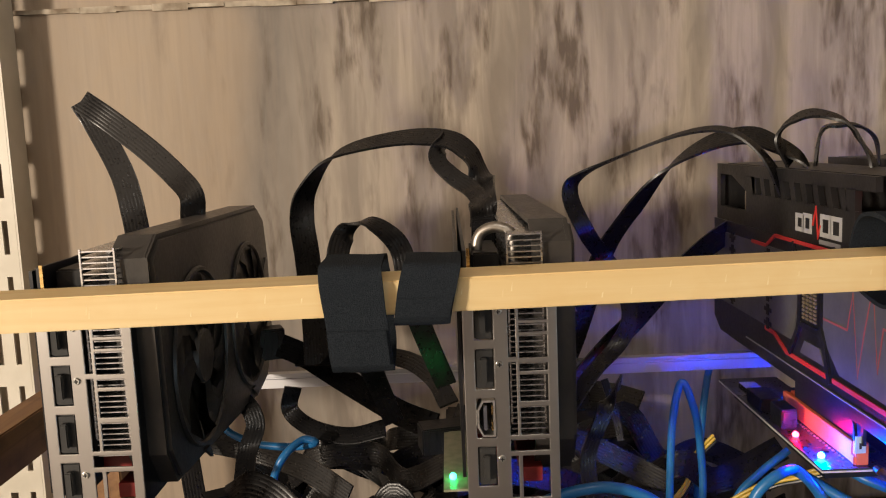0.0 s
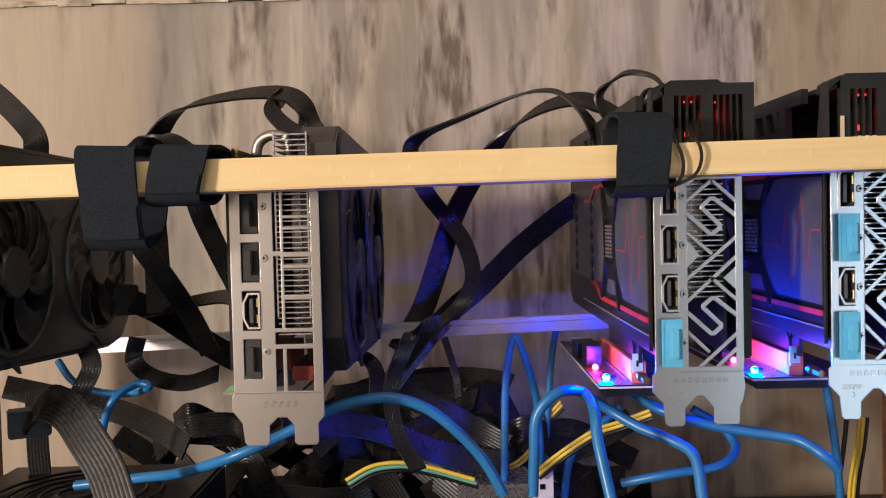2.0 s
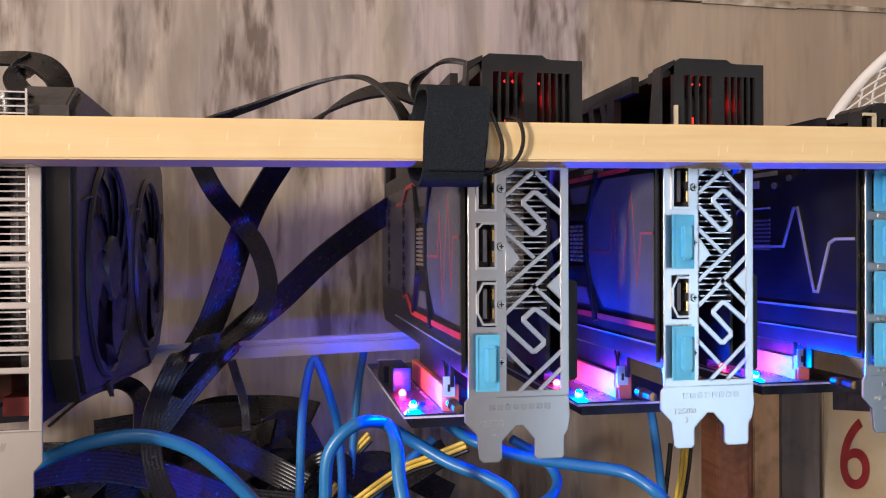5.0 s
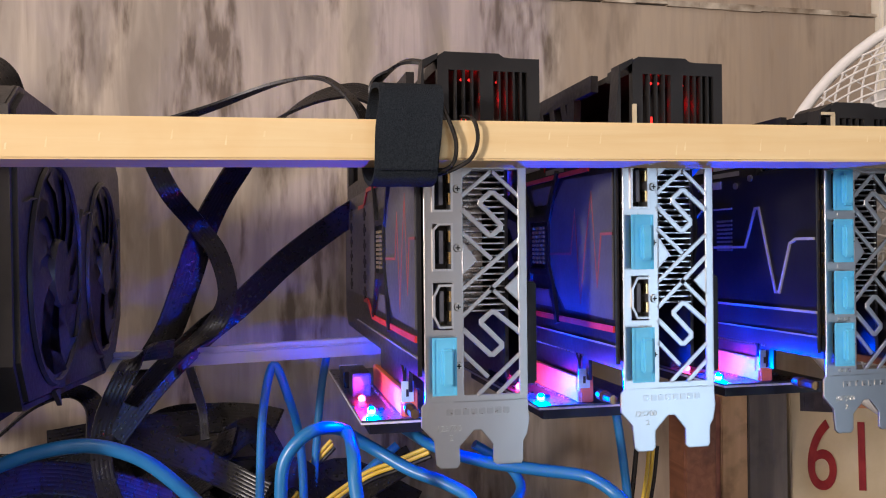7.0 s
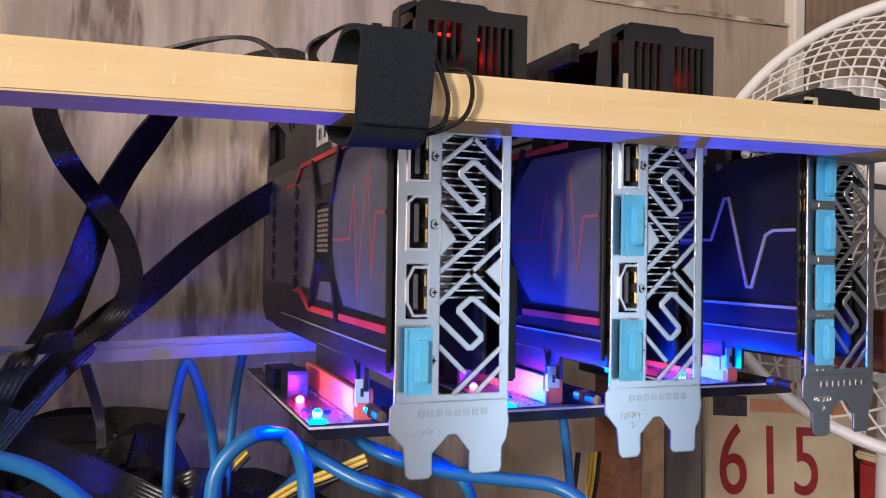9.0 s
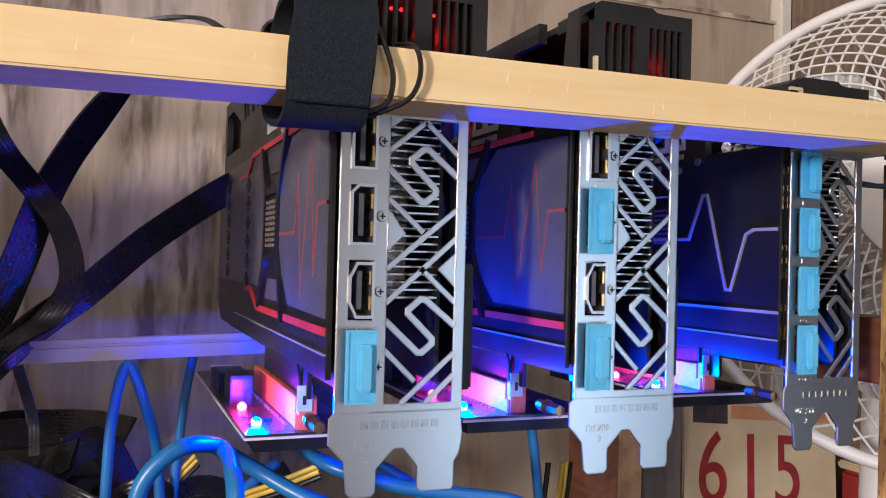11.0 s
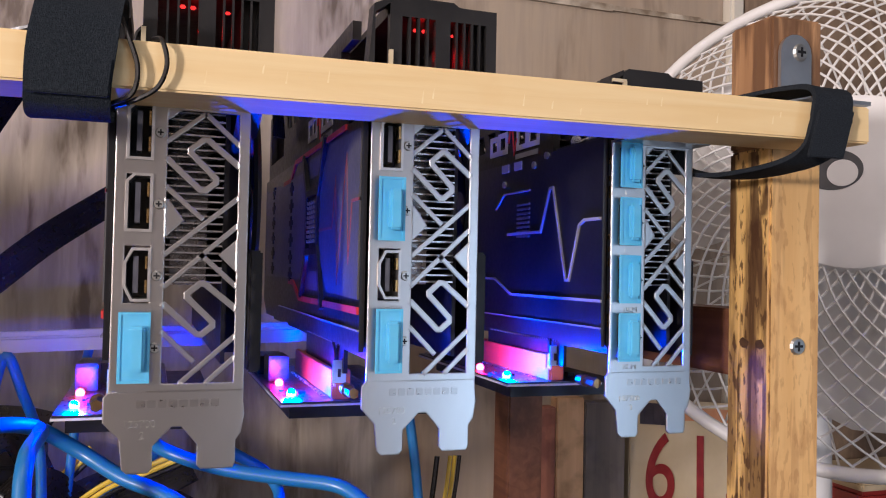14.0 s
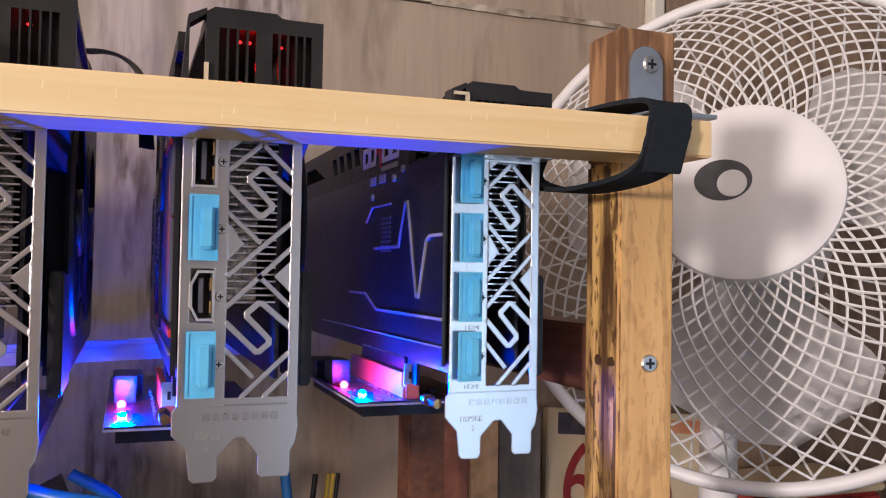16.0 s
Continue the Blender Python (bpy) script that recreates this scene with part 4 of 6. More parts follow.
def square_card(at, caps, label, pipe):
    """A card with a square-cut bracket and its fans towards +x. Origin: the bracket's lower left corner."""
    card = thing("graphics_card", at, label, "graphics card", "graphics cards on the rig")
    w, zt = 0.0430, 0.1215
    kinds = ("dp", "dp", "hdmi", "dp")
    ports = [(0.0095, zt - 0.010 - 0.0232 * i) for i in range(4)]
    rows = [(0.1215, 0.1105), (0.1090, 0.1050), (0.1035, 0.0930), (0.0905, 0.0868), (0.0850, 0.0725), (0.0700, 0.0565)]
    holes = [(0.0255, 0.0385, b, a) for a, b in rows]
    holes += [(0.0205, 0.0240, 0.0935, 0.1215), (0.0205, 0.0240, 0.0565, 0.0910), (0.0205, 0.0385, 0.0488, 0.0545), (0.0205, 0.0240, 0.0262, 0.0465), (0.0258, 0.0385, 0.0262, 0.0465)]
    holes += [(x - 0.0044, x + 0.0044, z - 0.0095, z + 0.0095) for x, z in ports]
    bm = bmesh.new()
    plate(bm, (0.0, w, 0.0255, zt), holes, 0.0, 0.0009)
    prism(bm, [(0, 0.0256), (-0.0012, 0.0240), (-0.0012, 0.0170), (0.0035, 0.011), (0.0045, 0.0015), (0.006, 0.0), (0.0150, 0.0), (0.0165, 0.0015), (0.0165, 0.0095),
               (0.0205, 0.0135), (0.0250, 0.0135), (0.0285, 0.0095), (0.0285, 0.0015), (0.0300, 0.0), (w - 0.004, 0.0), (w - 0.003, 0.0015), (w - 0.003, 0.0105), (w, 0.014), (w, 0.0256)], "y", 0.0, 0.0009)
    box(bm, 0.0, w, -0.0115, 0.0009, zt, zt + 0.0009)
    br = part("bracket", bm, BRACKET, card, "stamped steel bracket with square vents")
    for i in range(5):
        bm = bmesh.new()
        x = 0.0135 + i * 0.0036
        prism(bm, [(x, 0.0185), (x + 0.0016, 0.0185), (x + 0.0028, 0.0215), (x + 0.0012, 0.0215)], "y", -0.0002, 0.0002)
        part("stamped_bar", bm, STAMP, br)
    for i, ((x, z), kd, c) in enumerate(zip(ports, kinds, caps)):
        if c:
            bm = bmesh.new()
            box(bm, x - 0.0042, x + 0.0042, 0.0006, 0.003, z - 0.0092, z + 0.0092, bevel=0.0006)
            cp = part("dust_cap", bm, DUSTCAP, card, "black rubber dust cap in a socket")
            bm = bmesh.new()
            box(bm, x - 0.0020, x + 0.0014, -0.0030, 0.0007, z - 0.0058, z + 0.0058, bevel=0.0006)
            part("grip", bm, DUSTCAP, cp)
        else:
            port(card, kd, x, z, False)
        if i != 2:
            screw(card, (0.0163, -0.0002, z + (0.002 if i == 1 else 0.0035)), 0.0019)
    fins(card, (0.0215, 0.0375), (0.0035, 0.215), zt + 0.0275, 0.0026, 38)
    bm = bmesh.new()
    box(bm, 0.0200, 0.0212, 0.004, 0.2, zt - 0.07, zt + 0.012)
    part("inner_wall", bm, BLACK, card)
    bm = bmesh.new()
    box(bm, 0.0012, 0.0028, 0.003, 0.245, 0.0335, zt + 0.0215)
    box(bm, 0.0012, 0.0028, 0.040, 0.125, 0.024, 0.0336)
    pcb = part("circuit_board", bm, PCB, card)
    bm = bmesh.new()
    box(bm, 0.0030, 0.0045, 0.0022, 0.0036, zt + 0.0005, zt + 0.0225)
    part("edge_strip", bm, GOLD, pcb)
    bm = bmesh.new()
    box(bm, 0.0032, 0.018, 0.05, 0.09, 0.028, 0.040)
    box(bm, 0.026, 0.036, 0.012, 0.060, 0.029, 0.036)
    part("red_choke", bm, RED_PCB, pcb)
    bm = bmesh.new()
    prism(bm, [(0.003, 0.036), (0.243, 0.036), (0.243, zt + 0.020), (0.003, zt + 0.020)], "x", -0.0022, -0.0006)
    part("backplate", bm, BACKPLATE, card)
    # bent heat pipes over the fins
    bm = bmesh.new()
    a, b = pipe
    tube(bm, [(a + 0.0005, 0.024, zt + 0.008), (a, 0.024, zt + 0.020), (a + 0.002, 0.024, zt + 0.0265), (a * 0.55 + b * 0.45, 0.023, zt + 0.0295), (b - 0.0030, 0.022, zt + 0.0280), (b - 0.0004, 0.021, zt + 0.0240), (b, 0.021, zt + 0.014)], 0.0027, 12, 6)
    part("heat_pipe", bm, PIPE, card, "dull nickel bent heat pipe", smooth=True)
    bm = bmesh.new()
    for x in (0.0216, 0.0372):
        box(bm, x - 0.0004, x + 0.0004, 0.0030, 0.0042, zt - 0.060, zt + 0.0290)
    part("fin_edge", bm, FIN, card)
    # black sheet added along the gap between bracket and shroud
    part("gap_sheet", boxes((0.0415, 0.0427, 0.0012, 0.235, 0.028, zt + 0.012)), BLACK, card, "black sheet along the gap behind the bracket")
    bm = bmesh.new()
    box(bm, 0.0055, 0.0185, 0.012, 0.060, zt - 0.004, zt + 0.019, bevel=0.001)
    part("choke_block", bm, BLACK, card)
    # shroud with cut corners, fans on its face
    bm = bmesh.new()
    out = [(0.010, 0.050), (0.022, 0.032), (0.20, 0.022), (0.225, 0.026), (0.250, 0.050), (0.252, 0.110), (0.244, zt + 0.020), (0.225, zt + 0.031), (0.020, zt + 0.033), (0.006, zt + 0.024)]
    prism(bm, out, "x", 0.0490, 0.0530)
    es = [e for e in bm.edges if abs(e.verts[0].co.x - e.verts[1].co.x) < 1e-6 and e.verts[0].co.x > 0.052]
    bmesh.ops.bevel(bm, geom=es, offset=0.003, segments=3, affect="EDGES")
    stroke(bm, [(a * 0.992 + 0.001, b * 0.985 + 0.0012) for a, b in out], 0.0022, "x", 0.0330, 0.0512, closed=True)
    sh = part("shroud", bm, DUSTY, card, "dusty black angular fan shroud")
    for yc in (0.070, 0.182):
        fan(card, (0.0535, yc, 0.083), 0.047, DUSTY)
    for yc in (0.070, 0.182):
        for a in range(3):
            bm = bmesh.new()
            t = a * 2.1 + 0.4
            prism(bm, [(yc + 0.050 * math.cos(t) - 0.004, 0.083 + 0.050 * math.sin(t)), (yc + 0.050 * math.cos(t) + 0.004, 0.083 + 0.050 * math.sin(t)), (yc + 0.062 * math.cos(t + 0.15), 0.083 + 0.058 * math.sin(t + 0.15))], "x", 0.0525, 0.0545)
            part("facet", bm, DUSTY, sh)
    bm = bmesh.new()
    for y in (0.030, 0.090, 0.150):
        tube(bm, [(0.0415, y, zt + 0.020), (0.0440, y + 0.01, zt + 0.006), (0.0440, y + 0.012, zt - 0.03)], 0.003, 8, 4)
    part("inner_pipe", bm, GOLD, sh, "coppery pipe inside the shroud", smooth=True)
    return card


square_card((-0.1895, 0.3755, 0.9070), (1, 1, 1, 1), "black twin-fan graphics card with bright steel bracket and dusty shroud", (0.0300, 0.0435))
square_card((0.0040, 0.3765, 0.9070), (1, 1, 0, 1), "black twin-fan graphics card with one open video socket", (0.0085, 0.0262))


# ---------------------------------------------------------------- riser boards
def led(parent, at, material, name="led"):
    bm = bmesh.new()
    bmesh.ops.create_uvsphere(bm, u_segments=10, v_segments=6, radius=0.0019, matrix=Matrix.Translation(at))
    part(name, bm, material, parent, smooth=True)


def riser(at, ln, wide, dx, turn=0.0):
    """A riser board under a card; dx: how far its slot stands from the board's left edge."""
    r = thing("riser_board", at, "dark riser board with lit blue and red diodes under a card", "circuit board", "riser boards", turn=turn)
    b = part("board", boxes((0.0, wide, 0.0, ln, 0.0, 0.0008)), PCB_WHITE, r)
    part("board_edge", boxes((-0.0004, wide + 0.0004, -0.0004, ln, -0.0010, -0.0001)), EDGE, b)
    s = part("slot", boxes((dx - 0.0037, dx - 0.0011, 0.008, 0.098, 0.0008, 0.0120), (dx + 0.0011, dx + 0.0037, 0.008, 0.098, 0.0008, 0.0120), (dx - 0.0036, dx + 0.0036, 0.0082, 0.0978, 0.0009, 0.0112), bevel=0.0003), SLOT, r, "salmon red plastic card slot")
    part("latch", boxes((dx - 0.0032, dx + 0.0032, 0.0035, 0.008, 0.0008, 0.0128), (dx - 0.0042, dx - 0.0012, 0.0045, 0.008, 0.0008, 0.0060), bevel=0.0004), SLOT, s)
    for k in range(3):
        x = dx - 0.0028 + k * 0.0024
        part("foot", boxes((x, x + 0.0008, 0.0036, 0.0050, -0.0012, 0.0008)), SLOT, s)
    st = part("sticker", boxes((dx - 0.0042, dx + 0.0012, 0.0028, 0.0034, 0.0075, 0.0165)), LABEL, s, "small pale sticker")
    part("print", boxes((dx - 0.0022, dx - 0.0010, 0.0026, 0.0029, 0.0098, 0.0130)), PCB_WHITE, st)
    bm = bmesh.new()
    tube(bm, [(dx - 0.0020, 0.0085, 0.0120), (dx - 0.0022, 0.0085, 0.0190), (dx - 0.0030, 0.0085, 0.0235), (dx - 0.0020, 0.0085, 0.0255), (dx - 0.0006, 0.0085, 0.0235), (dx - 0.0014, 0.0085, 0.0190), (dx - 0.0012, 0.0085, 0.0125)], 0.0006, 6, 5)
    part("clip", bm, BLACK, r, "glossy dark wire clip", smooth=True)
    ps = part("power_socket", boxes((0.0028, 0.0118, 0.060, 0.078, 0.0008, 0.0125), bevel=0.0004), BLACK, r)
    part("socket_window", boxes((0.0036, 0.0110, 0.0594, 0.0602, 0.0022, 0.0112)), PCB_WHITE, ps)
    part("data_socket", boxes((0.0015, 0.015, 0.090, 0.115, 0.0008, 0.0095), bevel=0.0004), BLACK, r)
    part("socket_shell", boxes((0.003, 0.0135, 0.118, min(0.134, ln - 0.002), 0.0008, 0.0075)), CHROME, r)
    for x in (dx - 0.0065, dx + 0.0052):
        bm = bmesh.new()
        for i in range(22):
            box(bm, x, x + 0.0012, 0.012 + i * 0.0038, 0.0135 + i * 0.0038, 0.0008, 0.0015)
        part("contact_strip", bm, FIN, b)
    for x, y, dx2, dy, dz in ((0.0030, 0.030, 0.0022, 0.0013, 0.0008), (0.0075, 0.034, 0.0013, 0.0022, 0.0008), (0.0100, 0.022, 0.0030, 0.0030, 0.0011), (0.0040, 0.052, 0.0020, 0.0012, 0.0007), (wide - 0.006, 0.020, 0.0030, 0.0040, 0.0012)):
        part("chip", boxes((x, x + dx2, y, y + dy, 0.0008, 0.0008 + dz)), BLACK, b)
    led(r, (0.0062, 0.0158, 0.0020), LED_BLUE, "blue_led")
    led(r, (0.0058, 0.0480, 0.0020), LED_RED, "red_led")
    part("base_strip", boxes((0.004, wide + 0.018, 0.006, ln - 0.02, -0.0065, -0.0011)), BLACK, r, "black plastic strip under the board")
    return r


for at, ln, wide, dx, glow in (((0.1855, 0.4145, 0.9245), 0.165, 0.040, 0.0220, 0.45), ((0.2662, 0.4165, 0.9265), 0.160, 0.046, 0.0245, 0.85), ((0.3665, 0.4295, 0.9302), 0.130, 0.046, 0.0258, 0.85)):
    riser(at, ln, wide, dx)
    m = pose(*at)
    lamp("blue_led_light", "POINT", Matrix.Translation(m @ Vector((0.0062, 0.0150, 0.0062))), glow, (0.0, 0.05, 1.0), 0.004)
    lamp("red_led_light", "POINT", Matrix.Translation(m @ Vector((0.0058, 0.0472, 0.0060))), 0.028, (1.0, 0.0, 0.01), 0.002)
for x in (0.2300, 0.3135):
    lamp("red_strip_light", "POINT", Matrix.Translation((x, 0.396, 1.062)), 0.003, (1.0, 0.0, 0.0), 0.002)
gr = thing("riser_board", (-0.008, 0.399, 0.9275), "pale green riser board with a lit green diode", "circuit board", "riser boards")
bm = bmesh.new()
box(bm, 0.0, 0.016, 0.0, 0.105, 0.0, 0.0012)
part("board", bm, PCB_GREEN, gr)
led(gr, (0.0048, 0.013, 0.0026), LED_GREEN, "green_led")
part("slot", boxes((0.0125, 0.0185, 0.012, 0.100, 0.0012, 0.012)), BLACK, gr)
lamp("green_led_light", "POINT", Matrix.Translation((-0.0032, 0.4115, 0.934)), 0.0025, (0.0, 1.0, 0.15), 0.001)

# ---------------------------------------------------------------- straps
def strap(name, x0, x1, profile, label, skew=0.0, lean=0.0, thick=0.0018):
    """A band of hook-and-loop tape: a closed profile in y, z round the rail. skew, lean: its slant with height and with depth."""
    bm = bmesh.new()
    p = [Vector((0, a, b)) for a, b in profile]
    p = smooth_path(p + [p[0]], 5)[:-1]
    n = len(p)
    c = sum(p, Vector()) / n
    cols = []
    nx = 7
    for i in range(nx):
        u = i / (nx - 1)
        col = []
        for k, q in enumerate(p):
            t = (p[(k + 1) % n] - p[k - 1]).normalized()
            nor = Vector((0, t.z, -t.y))
            if nor.dot(q - c) < 0:
                nor = -nor
            wob = 0.0007 * noise.noise(Vector((u * 2.0, q.y * 90, q.z * 90)))
            x = x0 + (x1 - x0) * u + skew * (q.z - c.z) + lean * (q.y - p[0].y) + 0.0009 * noise.noise(Vector((u * 3 + 5, q.y * 60, q.z * 60)))
            col.append((bm.verts.new((x, q.y + nor.y * (thick / 2 + wob), q.z + nor.z * (thick / 2 + wob))), bm.verts.new((x, q.y - nor.y * thick / 2, q.z - nor.z * thick / 2))))
        cols.append(col)
    for a, b in zip(cols, cols[1:]):
        for k in range(n):
            j = (k + 1) % n
            bm.faces.new((a[k][0], a[j][0], b[j][0], b[k][0]))
            bm.faces.new((a[k][1], b[k][1], b[j][1], a[j][1]))
    for col in (cols[0], cols[-1]):
        for k in range(n):
            j = (k + 1) % n
            bm.faces.new((col[k][0], col[k][1], col[j][1], col[j][0]))
    ob = single(name, bm, FELT, label, "strap", "cable straps", smooth=True)
    front = min(p, key=lambda q: q.y)
    low = min(p, key=lambda q: q.z)
    bm = bmesh.new()
    z0, z1 = low.z + 0.004, min(front.z + 0.004, max(q.z for q in p) - 0.004)
    box(bm, x0 + 0.0006, x1 - 0.0006, front.y - thick * 0.5 - 0.0008, front.y - thick * 0.5 + 0.0006, z0, z1, bevel=0.0004)
    for v in bm.verts:
        v.co.x += skew * (v.co.z - c.z)
    part("end_flap", bm, FELT, ob)
    return ob


strap("cable_strap", -0.0535, -0.0275, [(0.3455, 1.040), (0.347, 1.0475), (0.355, 1.0495), (0.380, 1.0495), (0.386, 1.045), (0.386, 1.030), (0.376, 1.015), (0.358, 1.005), (0.348, 1.0055), (0.3445, 1.015)], "wide black hook-and-loop strap hanging round rail and cables", -0.08)
strap("cable_strap", -0.0225, 0.0015, [(0.3455, 1.040), (0.347, 1.0475), (0.355, 1.0490), (0.380, 1.0490), (0.384, 1.045), (0.384, 1.030), (0.376, 1.0245), (0.358, 1.0235), (0.348, 1.0245), (0.3450, 1.030)], "black hook-and-loop strap wrapped round the rail", 0.22)
strap("cable_strap", 0.1835, 0.2065, [(0.3450, 1.044), (0.347, 1.052), (0.354, 1.0575), (0.372, 1.060), (0.384, 1.055), (0.386, 1.035), (0.376, 1.0265), (0.358, 1.0225), (0.348, 1.0235), (0.3445, 1.031)], "dark blue-black hook-and-loop strap round the rail", 0.09)
strap("cable_strap", 0.4530, 0.4710, [(0.3440, 1.040), (0.347, 1.0515), (0.358, 1.0545), (0.384, 1.0535), (0.410, 1.050), (0.413, 1.040), (0.411, 1.028), (0.384, 1.0215), (0.358, 1.0235), (0.346, 1.0290)], "black hook-and-loop strap tying rail to post", 0.28, -0.34)
for pts in ([(0.2065, 0.3475, 1.052), (0.2095, 0.3465, 1.0445), (0.2120, 0.3462, 1.036), (0.2105, 0.3470, 1.0285), (0.2040, 0.350, 1.0255)],
            [(0.2160, 0.356, 1.0475), (0.2185, 0.3468, 1.0450), (0.2200, 0.3462, 1.038), (0.2175, 0.3468, 1.031), (0.2110, 0.349, 1.0270), (0.2060, 0.352, 1.0255)]):
    bm = bmesh.new()
    tube(bm, pts, 0.00075, 6, 6)
    single("wire_tie", bm, CABLE, "thin black twisted tie looped over the rail", "cable tie", "wire ties", smooth=True)

